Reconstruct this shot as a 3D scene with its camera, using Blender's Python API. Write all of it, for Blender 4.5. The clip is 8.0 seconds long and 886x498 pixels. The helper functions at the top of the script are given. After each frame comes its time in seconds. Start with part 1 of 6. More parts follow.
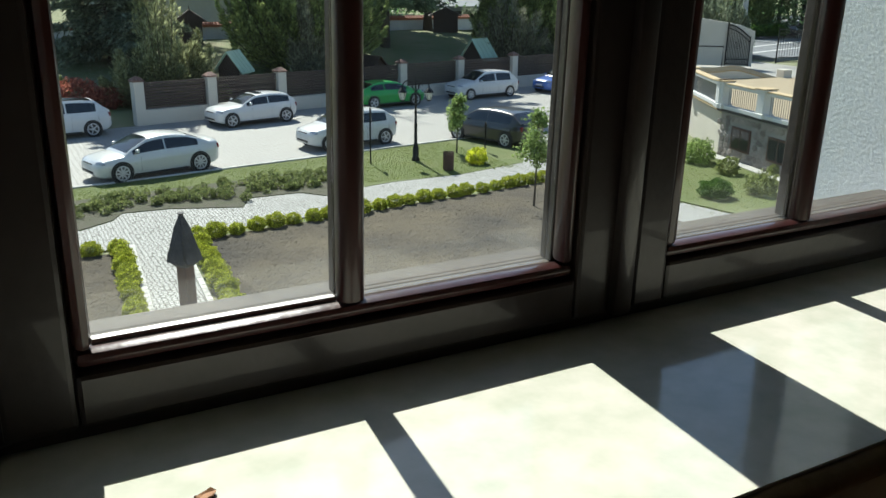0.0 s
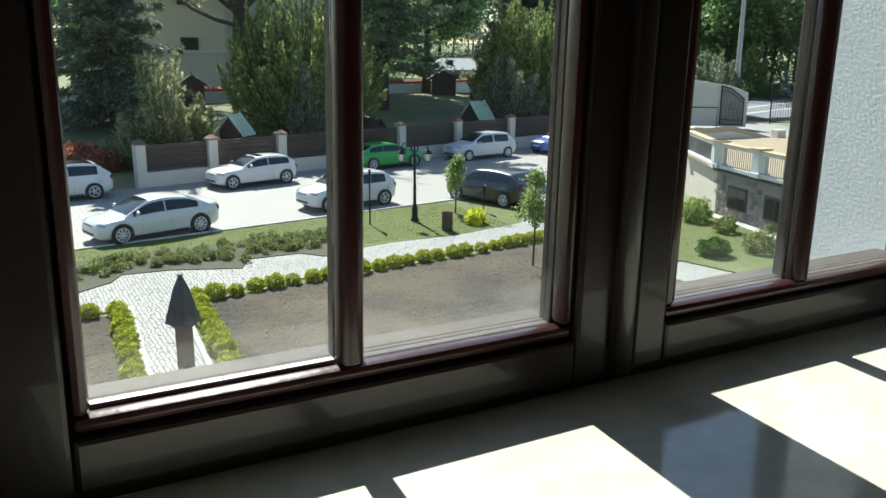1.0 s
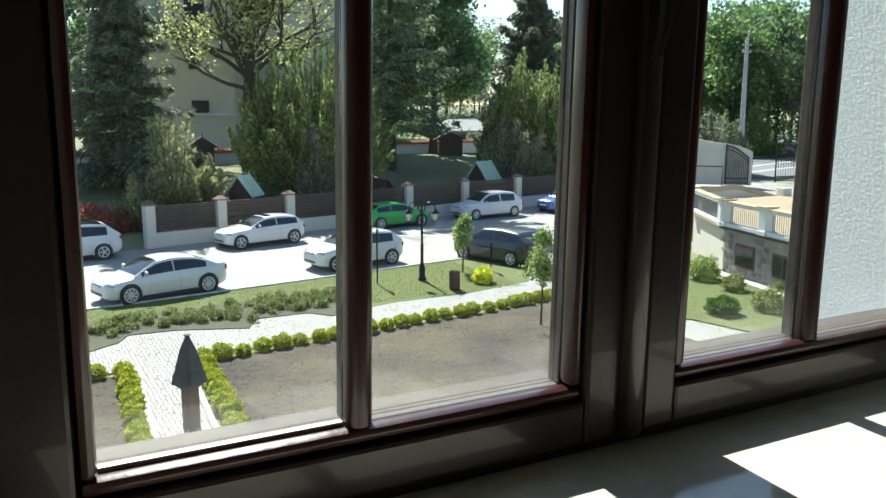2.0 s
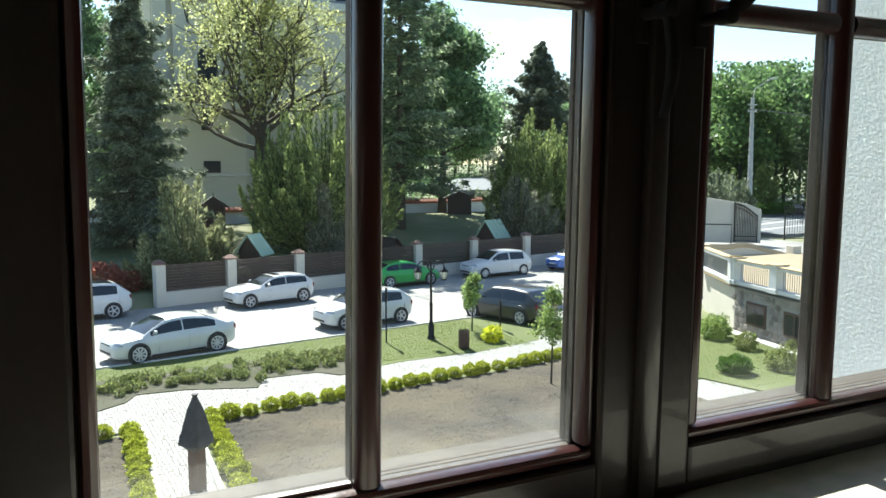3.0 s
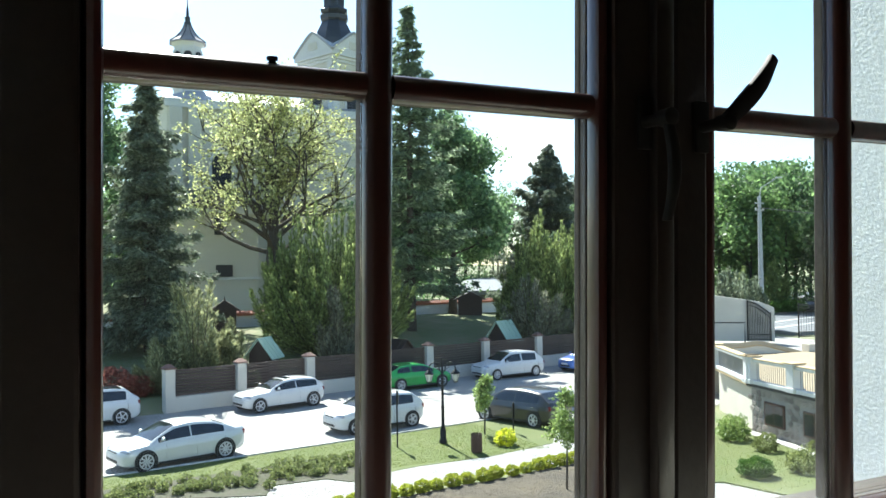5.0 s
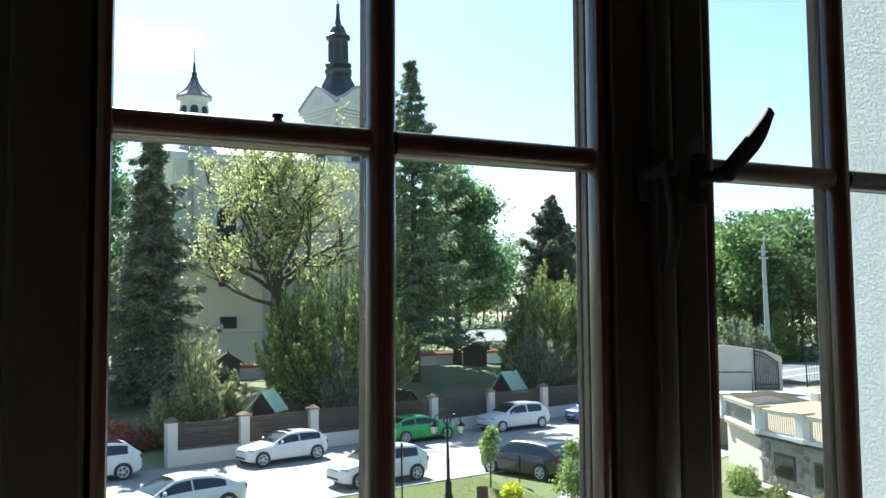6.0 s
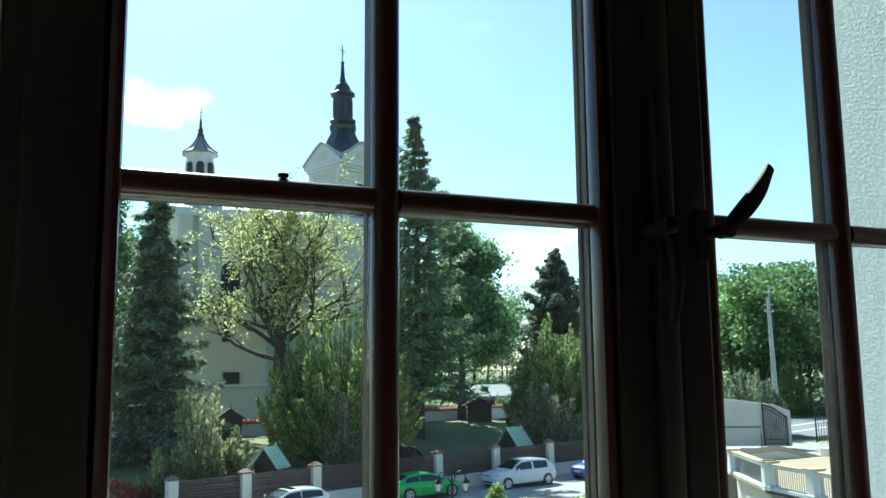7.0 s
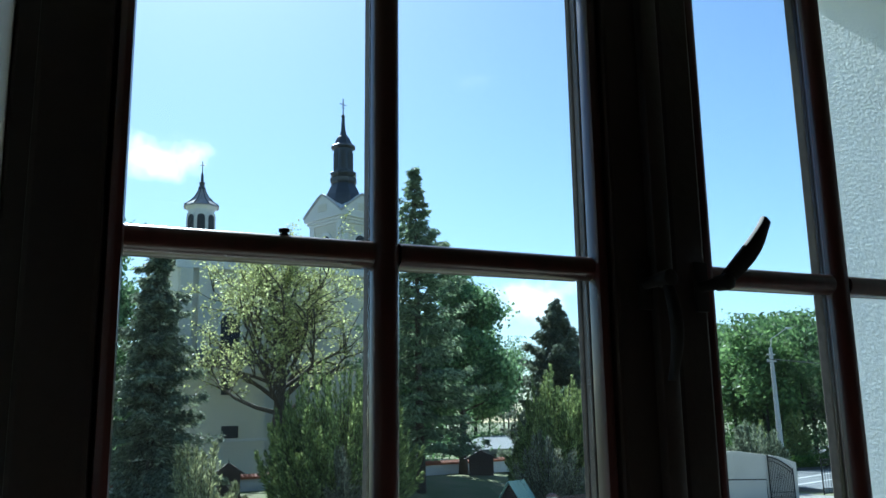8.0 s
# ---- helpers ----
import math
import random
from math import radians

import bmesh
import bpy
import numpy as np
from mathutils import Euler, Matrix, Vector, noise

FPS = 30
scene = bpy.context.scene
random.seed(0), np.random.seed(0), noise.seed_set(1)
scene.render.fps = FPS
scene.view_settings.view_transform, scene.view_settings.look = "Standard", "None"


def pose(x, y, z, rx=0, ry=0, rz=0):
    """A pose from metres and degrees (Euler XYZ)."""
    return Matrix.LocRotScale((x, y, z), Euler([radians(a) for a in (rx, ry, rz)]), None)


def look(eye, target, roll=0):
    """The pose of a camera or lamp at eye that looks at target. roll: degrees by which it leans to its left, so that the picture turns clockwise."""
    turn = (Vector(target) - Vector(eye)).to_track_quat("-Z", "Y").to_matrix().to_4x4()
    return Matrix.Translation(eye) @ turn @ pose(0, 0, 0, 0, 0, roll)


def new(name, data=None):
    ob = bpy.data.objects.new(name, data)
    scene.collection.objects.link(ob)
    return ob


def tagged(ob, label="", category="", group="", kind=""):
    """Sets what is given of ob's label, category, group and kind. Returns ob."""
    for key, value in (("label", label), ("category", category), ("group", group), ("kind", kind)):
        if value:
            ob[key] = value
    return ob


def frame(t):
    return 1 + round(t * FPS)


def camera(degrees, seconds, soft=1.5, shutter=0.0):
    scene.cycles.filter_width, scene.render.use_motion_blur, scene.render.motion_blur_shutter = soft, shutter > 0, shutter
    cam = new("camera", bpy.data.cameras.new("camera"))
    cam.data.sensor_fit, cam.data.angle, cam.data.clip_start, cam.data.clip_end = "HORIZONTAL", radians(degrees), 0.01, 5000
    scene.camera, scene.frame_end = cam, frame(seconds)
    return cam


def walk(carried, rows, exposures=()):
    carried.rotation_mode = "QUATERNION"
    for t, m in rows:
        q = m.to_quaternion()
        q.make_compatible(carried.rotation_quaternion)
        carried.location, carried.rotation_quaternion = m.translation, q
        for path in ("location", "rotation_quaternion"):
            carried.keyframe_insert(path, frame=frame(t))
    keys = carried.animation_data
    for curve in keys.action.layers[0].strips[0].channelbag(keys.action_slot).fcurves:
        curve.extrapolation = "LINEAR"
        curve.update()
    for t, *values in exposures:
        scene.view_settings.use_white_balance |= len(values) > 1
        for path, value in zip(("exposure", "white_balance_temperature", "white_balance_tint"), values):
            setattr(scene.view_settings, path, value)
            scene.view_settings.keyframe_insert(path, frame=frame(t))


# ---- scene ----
cam = camera(55.7, 8.0, soft=1.5)
PATH = [
    (0, (0.075, 0.031, 6.799), (0.992, 1.697, 6.182), 0.6),
    (0.5, (0.074, 0.03, 6.8), (1.001, 1.711, 6.241), 0.5),
    (1, (0.073, 0.027, 6.803), (1.01, 1.728, 6.323), 0.3),
    (2.5, (0.068, 0.021, 6.808), (0.998, 1.77, 6.533), -0.1),
    (3, (0.068, 0.021, 6.807), (0.993, 1.782, 6.603), -0.2),
    (3.5, (0.069, 0.02, 6.808), (0.988, 1.791, 6.662), -0.4),
    (4, (0.068, 0.017, 6.809), (0.982, 1.794, 6.729), -0.6),
    (4.5, (0.067, 0.015, 6.81), (0.979, 1.795, 6.789), -0.7),
    (6, (0.063, 0.004, 6.813), (0.963, 1.783, 6.97), -1.2),
    (6.5, (0.062, 0.001, 6.814), (0.956, 1.777, 7.034), -1.3),
    (7, (0.061, -0.001, 6.816), (0.949, 1.768, 7.101), -1.4),
    (7.5, (0.06, -0.004, 6.817), (0.944, 1.757, 7.16), -1.6),
    (8, (0.059, -0.007, 6.818), (0.94, 1.742, 7.223), -1.7),
]
EXPOSURES = [(0, 0.82, 6450, 3), (1, 1.1, 6450, 4), (2.5, 1.42, 6530, 4), (4.0, 1.68, 6450, 4), (4.5, 1.7, 6350, 4), (6.0, 1.65, 6250, 2), (7.0, 1.4, 5850, -8), (8.0, 1.02, 5380, -3)]
walk(cam, [(t, look(*m)) for t, *m in PATH], EXPOSURES)

# ---- light: one high sun beyond the window, clear hazy sky ----
SUN_EL, SUN_AZ = radians(46), math.atan2(0.125, 1.0)  # azimuth from +y towards +x
sun_dir = Vector((math.sin(SUN_AZ) * math.cos(SUN_EL), math.cos(SUN_AZ) * math.cos(SUN_EL), math.sin(SUN_EL)))
world = bpy.data.worlds.new("world")
scene.world = world
world.use_nodes = True
wt = world.node_tree
sky = wt.nodes.new("ShaderNodeTexSky")
sky.sky_type, sky.sun_disc = "NISHITA", False
sky.sun_elevation, sky.sun_rotation = SUN_EL, SUN_AZ
sky.dust_density, sky.ozone_density = 0.5, 3.0
wt.nodes["Background"].inputs[1].default_value = 0.085
# thin fair-weather cloud
wco = wt.nodes.new("ShaderNodeTexCoord")
wmap = wt.nodes.new("ShaderNodeMapping")
wmap.inputs["Scale"].default_value = (1.0, 1.0, 2.6)
wnoise = wt.nodes.new("ShaderNodeTexNoise")
wnoise.inputs["Scale"].default_value, wnoise.inputs["Detail"].default_value = 2.6, 8
wramp = wt.nodes.new("ShaderNodeValToRGB")
wramp.color_ramp.elements[0].position, wramp.color_ramp.elements[1].position = 0.66, 0.9
wmix = wt.nodes.new("ShaderNodeMix")
wmix.data_type = "RGBA"
wmix.inputs[7].default_value = (9.0, 9.3, 9.6, 1)
for a, b in ((wco.outputs["Generated"], wmap.inputs[0]), (wmap.outputs[0], wnoise.inputs[0]), (wnoise.outputs[0], wramp.inputs[0]),
             (wramp.outputs[0], wmix.inputs[0]), (sky.outputs[0], wmix.inputs[6]), (wmix.outputs[2], wt.nodes["Background"].inputs[0])):
    wt.links.new(a, b)
# small bright clouds low in the sky: middle of each and how it is squeezed
under = wmix.outputs[2]
for middle, squeeze in (((0.125, 0.945, 0.3), (1.0, 1.0, 1.9)), ((0.54, 0.83, 0.135), (0.8, 0.8, 1.7))):
    cv, cl, cn, cr = (wt.nodes.new(k) for k in ("ShaderNodeVectorMath", "ShaderNodeVectorMath", "ShaderNodeTexNoise", "ShaderNodeMapRange"))
    cs, ca, cm = (wt.nodes.new(k) for k in ("ShaderNodeVectorMath", "ShaderNodeMath", "ShaderNodeMix"))
    cv.operation, cs.operation, cl.operation, ca.operation = "SUBTRACT", "MULTIPLY", "LENGTH", "MULTIPLY_ADD"
    cv.inputs[1].default_value, cs.inputs[1].default_value = middle, squeeze
    cn.inputs["Scale"].default_value, cn.inputs["Detail"].default_value = 22, 7
    ca.inputs[1].default_value = 0.16
    cr.interpolation_type = "SMOOTHSTEP"
    cr.inputs[1].default_value, cr.inputs[2].default_value, cr.inputs[3].default_value, cr.inputs[4].default_value = 0.085, 0.135, 0.95, 0.0
    cm.data_type = "RGBA"
    cm.inputs[7].default_value = (9.5, 9.6, 9.7, 1)
    for a, b in ((wco.outputs["Generated"], cv.inputs[0]), (cv.outputs[0], cs.inputs[0]), (cs.outputs[0], cl.inputs[0]), (wco.outputs["Generated"], cn.inputs[0]),
                 (cn.outputs[0], ca.inputs[0]), (cl.outputs[1], ca.inputs[2]), (ca.outputs[0], cr.inputs[0]), (cr.outputs[0], cm.inputs[0]),
                 (under, cm.inputs[6]), (cm.outputs[2], wt.nodes["Background"].inputs[0])):
        wt.links.new(a, b)
    under = cm.outputs[2]
sun = new("sun", bpy.data.lights.new("sun", "SUN"))
sun.data.energy, sun.data.angle, sun.data.color = 4.5, radians(0.5), (1.0, 0.965, 0.91)
sun.matrix_world = look(sun_dir * 50, (0, 0, 0))


# ---- materials ----
def mat(name, c1, c2=None, rough=0.6, metal=0.0, big=1.5, fine=30.0, bump=0.15, spread=0.0, spec=0.5, coat=0.0, stretch=(1, 1, 1), mottle=0.5, trans=0.0):
    """A surface of two colours mixed by broad and fine noise, with fine relief; spread varies it from object to object."""
    m = bpy.data.materials.new(name)
    m.use_nodes = True
    nt = m.node_tree
    p = nt.nodes["Principled BSDF"]
    p.inputs["Roughness"].default_value, p.inputs["Metallic"].default_value = rough, metal
    p.inputs["Specular IOR Level"].default_value = spec
    p.inputs["Coat Weight"].default_value = coat
    c2 = c2 or tuple(v * 0.75 for v in c1)
    co = nt.nodes.new("ShaderNodeTexCoord")
    mp = nt.nodes.new("ShaderNodeMapping")
    mp.inputs["Scale"].default_value = stretch
    nt.links.new(co.outputs["Object"], mp.inputs[0])
    a, b = nt.nodes.new("ShaderNodeTexNoise"), nt.nodes.new("ShaderNodeTexNoise")
    for n, s in ((a, big), (b, fine)):
        n.inputs["Scale"].default_value, n.inputs["Detail"].default_value = s, 6
        nt.links.new(mp.outputs[0], n.inputs[0])
    mx = nt.nodes.new("ShaderNodeMix")
    mx.inputs[0].default_value = mottle
    nt.links.new(a.outputs[0], mx.inputs[2])
    nt.links.new(b.outputs[0], mx.inputs[3])
    rp = nt.nodes.new("ShaderNodeValToRGB")
    rp.color_ramp.elements[0].position, rp.color_ramp.elements[1].position = 0.36, 0.64
    rp.color_ramp.elements[0].color, rp.color_ramp.elements[1].color = (*c1, 1), (*c2, 1)
    nt.links.new(mx.outputs[0], rp.inputs[0])
    out = rp.outputs[0]
    if spread:
        oi, hs = nt.nodes.new("ShaderNodeObjectInfo"), nt.nodes.new("ShaderNodeHueSaturation")
        mr = nt.nodes.new("ShaderNodeMapRange")
        mr.inputs[3].default_value, mr.inputs[4].default_value = 1 - spread, 1 + spread
        nt.links.new(oi.outputs["Random"], mr.inputs[0])
        nt.links.new(mr.outputs[0], hs.inputs["Value"])
        nt.links.new(out, hs.inputs["Color"])
        out = hs.outputs[0]
    nt.links.new(out, p.inputs["Base Color"])
    if bump:
        bp = nt.nodes.new("ShaderNodeBump")
        bp.inputs["Strength"].default_value, bp.inputs["Distance"].default_value = bump, 0.02
        nt.links.new(b.outputs[0], bp.inputs["Height"])
        nt.links.new(bp.outputs[0], p.inputs["Normal"])
    if trans:
        tl, ms = nt.nodes.new("ShaderNodeBsdfTranslucent"), nt.nodes.new("ShaderNodeMixShader")
        ms.inputs[0].default_value = trans
        nt.links.new(out, tl.inputs[0])
        nt.links.new(p.outputs[0], ms.inputs[1])
        nt.links.new(tl.outputs[0], ms.inputs[2])
        nt.links.new(ms.outputs[0], nt.nodes["Material Output"].inputs[0])
    return m


def leaf_mat(name, c1, c2, rough=0.5, trans=0.3):
    """Leaves: colour varies from leaf to leaf, some light comes through."""
    m = bpy.data.materials.new(name)
    m.use_nodes = True
    nt = m.node_tree
    p = nt.nodes["Principled BSDF"]
    p.inputs["Roughness"].default_value = rough
    p.inputs["Specular IOR Level"].default_value = 0.3
    ge, rp = nt.nodes.new("ShaderNodeNewGeometry"), nt.nodes.new("ShaderNodeValToRGB")
    rp.color_ramp.elements[0].color, rp.color_ramp.elements[1].color = (*(0.9 * v for v in c1), 1), (*(1.5 * v for v in c2), 1)
    mid = rp.color_ramp.elements.new(0.55)
    mid.color = (*(0.5 * v + 0.5 * w for v, w in zip(c1, c2)), 1)
    nt.links.new(ge.outputs["Random Per Island"], rp.inputs[0])
    nt.links.new(rp.outputs[0], p.inputs["Base Color"])
    tl, ms = nt.nodes.new("ShaderNodeBsdfTranslucent"), nt.nodes.new("ShaderNodeMixShader")
    ms.inputs[0].default_value = min(0.62, trans + 0.14)
    nt.links.new(rp.outputs[0], tl.inputs[0])
    nt.links.new(p.outputs[0], ms.inputs[1])
    nt.links.new(tl.outputs[0], ms.inputs[2])
    nt.links.new(ms.outputs[0], nt.nodes["Material Output"].inputs[0])
    return m


def cobble_mat(name, c1, c2, joint, size):
    """Small setts laid close: cells with darker joints."""
    m = mat(name, c1, c2, rough=0.75, big=0.6, fine=14, bump=0.0)
    nt = m.node_tree
    p = nt.nodes["Principled BSDF"]
    co, vo = nt.nodes.new("ShaderNodeTexCoord"), nt.nodes.new("ShaderNodeTexVoronoi")
    vo.feature = "DISTANCE_TO_EDGE"
    vo.inputs["Scale"].default_value, vo.inputs["Randomness"].default_value = 1 / size, 0.55
    nt.links.new(co.outputs["Object"], vo.inputs[0])
    rp = nt.nodes.new("ShaderNodeValToRGB")
    rp.color_ramp.elements[0].position, rp.color_ramp.elements[1].position = 0.04, 0.2
    nt.links.new(vo.outputs["Distance"], rp.inputs[0])
    mx = nt.nodes.new("ShaderNodeMix")
    mx.data_type = "RGBA"
    mx.inputs[6].default_value = (*joint, 1)
    nt.links.new(rp.outputs[0], mx.inputs[0])
    src = p.inputs["Base Color"].links[0].from_socket
    nt.links.new(src, mx.inputs[7])
    nt.links.new(mx.outputs[2], p.inputs["Base Color"])
    bp = nt.nodes.new("ShaderNodeBump")
    bp.inputs["Strength"].default_value, bp.inputs["Distance"].default_value = 0.5, 0.01
    nt.links.new(rp.outputs[0], bp.inputs["Height"])
    nt.links.new(bp.outputs[0], p.inputs["Normal"])
    return m


def glass_mat(name, tint=(1, 1, 1), rough=0.0):
    """Clear pane: light goes straight through, gloss grows towards grazing view."""
    m = bpy.data.materials.new(name)
    m.use_nodes = True
    nt = m.node_tree
    tr, gl, lw, pw, sc, ms = (nt.nodes.new("ShaderNode" + k) for k in ("BsdfTransparent", "BsdfGlossy", "LayerWeight", "Math", "Math", "MixShader"))
    tr.inputs[0].default_value = (*tint, 1)
    gl.inputs["Roughness"].default_value = rough
    lw.inputs["Blend"].default_value = 0.5
    pw.operation, sc.operation = "POWER", "MULTIPLY_ADD"
    pw.inputs[1].default_value, sc.inputs[1].default_value, sc.inputs[2].default_value = 5.0, 0.9, 0.035
    nt.links.new(lw.outputs["Facing"], pw.inputs[0])
    nt.links.new(pw.outputs[0], sc.inputs[0])
    nt.links.new(sc.outputs[0], ms.inputs[0])
    nt.links.new(tr.outputs[0], ms.inputs[1])
    nt.links.new(gl.outputs[0], ms.inputs[2])
    # painted haze, denser at the lower edge, for the sunlit sill's reflection
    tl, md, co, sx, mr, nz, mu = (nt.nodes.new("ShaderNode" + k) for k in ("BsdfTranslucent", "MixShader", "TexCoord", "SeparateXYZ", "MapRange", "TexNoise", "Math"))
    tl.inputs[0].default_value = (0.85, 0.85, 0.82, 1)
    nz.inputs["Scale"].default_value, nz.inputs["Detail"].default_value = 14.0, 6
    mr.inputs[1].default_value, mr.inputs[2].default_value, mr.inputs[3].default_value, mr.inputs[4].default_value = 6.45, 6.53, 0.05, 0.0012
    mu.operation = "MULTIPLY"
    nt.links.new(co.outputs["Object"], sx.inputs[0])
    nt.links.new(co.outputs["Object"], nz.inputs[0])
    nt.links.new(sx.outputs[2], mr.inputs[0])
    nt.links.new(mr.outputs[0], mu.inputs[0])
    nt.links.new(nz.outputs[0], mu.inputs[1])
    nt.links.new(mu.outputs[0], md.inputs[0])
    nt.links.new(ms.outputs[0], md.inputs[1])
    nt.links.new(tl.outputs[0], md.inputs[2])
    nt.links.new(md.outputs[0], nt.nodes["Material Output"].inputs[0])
    return m


MAHOGANY = mat("mahogany", (0.058, 0.0155, 0.0135), (0.03, 0.009, 0.008), rough=0.32, big=3, fine=60, bump=0.05, coat=0.3, stretch=(1, 1, 0.15))
DARKWOOD = mat("varnished_wood", (0.023, 0.015, 0.013), (0.015, 0.0095, 0.008), rough=0.38, big=4, fine=70, bump=0.05, coat=0.25)
GREYWOOD = mat("outer_wood", (0.10, 0.085, 0.07), (0.06, 0.05, 0.043), rough=0.6, big=5, fine=80, bump=0.08, spec=0.2)
SEAL = mat("rubber_seal", (0.02, 0.02, 0.02), rough=0.6)
ALU = mat("drip_rail_metal", (0.45, 0.44, 0.42), rough=0.4, metal=0.8, bump=0.02)
IRON_HANDLE = mat("handle_bronze", (0.01, 0.009, 0.0085), rough=0.65, metal=0.0, bump=0.02, spec=0.2)
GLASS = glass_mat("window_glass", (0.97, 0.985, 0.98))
SILL = mat("polished_stone", (0.66, 0.64, 0.57), (0.51, 0.53, 0.44), rough=0.1, big=9, fine=30, bump=0.01, spec=0.6)
SILL_EDGE = mat("stone_edge", (0.30, 0.22, 0.13), (0.22, 0.16, 0.09), rough=0.3, big=12, fine=60, bump=0.1)
PLASTER_IN = mat("inner_plaster", (0.7, 0.69, 0.65), (0.64, 0.63, 0.59), rough=0.85, big=1.2, fine=60, bump=0.1)
PLASTER_OUT = mat("rough_plaster", (0.86, 0.87, 0.87), (0.82, 0.83, 0.83), rough=0.5, big=6, fine=420, bump=0.12, spec=0.7)
PARQUET = mat("oak_floor", (0.2, 0.11, 0.05), (0.13, 0.07, 0.03), rough=0.4, big=3, fine=40, stretch=(0.2, 1, 1))
GROUND = mat("yard_ground", (0.1, 0.15, 0.045), (0.27, 0.24, 0.15), rough=0.95, big=0.5, fine=5, bump=0.4)
LAWN = mat("lawn", (0.085, 0.12, 0.024), (0.13, 0.145, 0.045), rough=0.9, big=0.7, fine=22, bump=0.6)
SOIL = mat("soil", (0.04, 0.036, 0.032), (0.15, 0.12, 0.075), rough=0.95, big=0.36, fine=55, bump=0.9, mottle=0.4)
BEDSOIL = mat("bed_soil", (0.055, 0.065, 0.025), (0.1, 0.086, 0.066), rough=0.95, big=2.2, fine=18, bump=0.8, mottle=0.5)
STREET = cobble_mat("street_setts", (0.40, 0.39, 0.36), (0.34, 0.33, 0.305), (0.22, 0.21, 0.19), 0.2)
PATHSET = cobble_mat("path_setts", (0.45, 0.45, 0.42), (0.36, 0.36, 0.34), (0.08, 0.076, 0.065), 0.105)
EDGING = mat("edging_stone", (0.55, 0.54, 0.5), (0.42, 0.41, 0.38), rough=0.8, spread=0.15)
ASPHALT = mat("asphalt", (0.19, 0.2, 0.21), (0.15, 0.16, 0.17), rough=0.85, fine=40)
ROADLINE = mat("road_paint", (0.75, 0.75, 0.73), rough=0.7)


# ---- mesh helpers ----
class Geo:
    """Vertices and faces of one mesh, gathered from simple shapes."""

    def __init__(self):
        self.v, self.f = [], []

    def add(self, v, f):
        n = len(self.v)
        self.v += [tuple(p) for p in v]
        self.f += [tuple(i + n for i in q) for q in f]
        return self

    def box(self, x0, x1, y0, y1, z0, z1, bev=0.0):
        b = min(bev, 0.45 * min(x1 - x0, y1 - y0, z1 - z0))
        if b <= 0:
            v = [(x, y, z) for z in (z0, z1) for y in (y0, y1) for x in (x0, x1)]
            return self.add(v, [(0, 2, 3, 1), (4, 5, 7, 6), (0, 1, 5, 4), (2, 6, 7, 3), (0, 4, 6, 2), (1, 3, 7, 5)])
        bm = bmesh.new()
        bmesh.ops.create_cube(bm, size=1)
        for p in bm.verts:
            p.co = ((x0 + x1) / 2 + p.co.x * (x1 - x0), (y0 + y1) / 2 + p.co.y * (y1 - y0), (z0 + z1) / 2 + p.co.z * (z1 - z0))
        bmesh.ops.bevel(bm, geom=bm.edges[:], offset=b, segments=2, affect="EDGES", profile=0.5)
        bm.verts.index_update()
        self.add([p.co.copy() for p in bm.verts], [[p.index for p in f.verts] for f in bm.faces])
        bm.free()
        return self

    def lathe(self, prof, n=16, cx=0.0, cy=0.0, turn=0.0, caps=True):
        """prof: (radius, z) from the bottom up."""
        k = len(self.v)
        for r, z in prof:
            for i in range(n):
                a = turn + 2 * math.pi * i / n
                self.v.append((cx + r * math.cos(a), cy + r * math.sin(a), z))
        for j in range(len(prof) - 1):
            for i in range(n):
                a, b = k + j * n + i, k + j * n + (i + 1) % n
                self.f.append((a, b, b + n, a + n))
        if caps:
            self.f.append(tuple(k + i for i in reversed(range(n))))
            self.f.append(tuple(k + (len(prof) - 1) * n + i for i in range(n)))
        return self

    def tube(self, pts, rads, n=6):
        """A tube along points, tapering."""
        k = len(self.v)
        pts = [Vector(p) for p in pts]
        w = pts[-1] - pts[0]
        ref = min((Vector((1, 0, 0)), Vector((0, 1, 0)), Vector((0, 0, 1))), key=lambda a: abs(a.dot(w)))
        for j, p in enumerate(pts):
            d = (pts[min(j + 1, len(pts) - 1)] - pts[max(j - 1, 0)])
            d = d.normalized() if d.length > 1e-9 else Vector((0, 0, 1))
            s = d.cross(ref)
            s = s.normalized() if s.length > 1e-4 else d.orthogonal().normalized()
            t = d.cross(s)
            for i in range(n):
                a = 2 * math.pi * i / n
                self.v.append(tuple(p + float(rads[j]) * (math.cos(a) * s + math.sin(a) * t)))
        for j in range(len(pts) - 1):
            for i in range(n):
                a, b = k + j * n + i, k + j * n + (i + 1) % n
                self.f.append((a, b, b + n, a + n))
        self.f.append(tuple(k + i for i in reversed(range(n))))
        self.f.append(tuple(k + (len(pts) - 1) * n + i for i in range(n)))
        return self

    def prism(self, pts, z0, z1):
        """A flat outline (anticlockwise) raised from z0 to z1."""
        n = len(pts)
        v = [(x, y, z0) for x, y in pts] + [(x, y, z1) for x, y in pts]
        return self.add(v, [tuple(reversed(range(n))), tuple(range(n, 2 * n))] + [(i, (i + 1) % n, n + (i + 1) % n, n + i) for i in range(n)])

    def turned(self, m):
        self.v = [tuple(m @ Vector(p)) for p in self.v]
        return self

    def mesh(self, name, material, smooth=False):
        me = bpy.data.meshes.new(name)
        me.from_pydata(self.v, [], self.f)
        me.materials.append(material)
        if smooth:
            me.shade_smooth()
            me.set_sharp_from_angle(angle=radians(40))
        return me


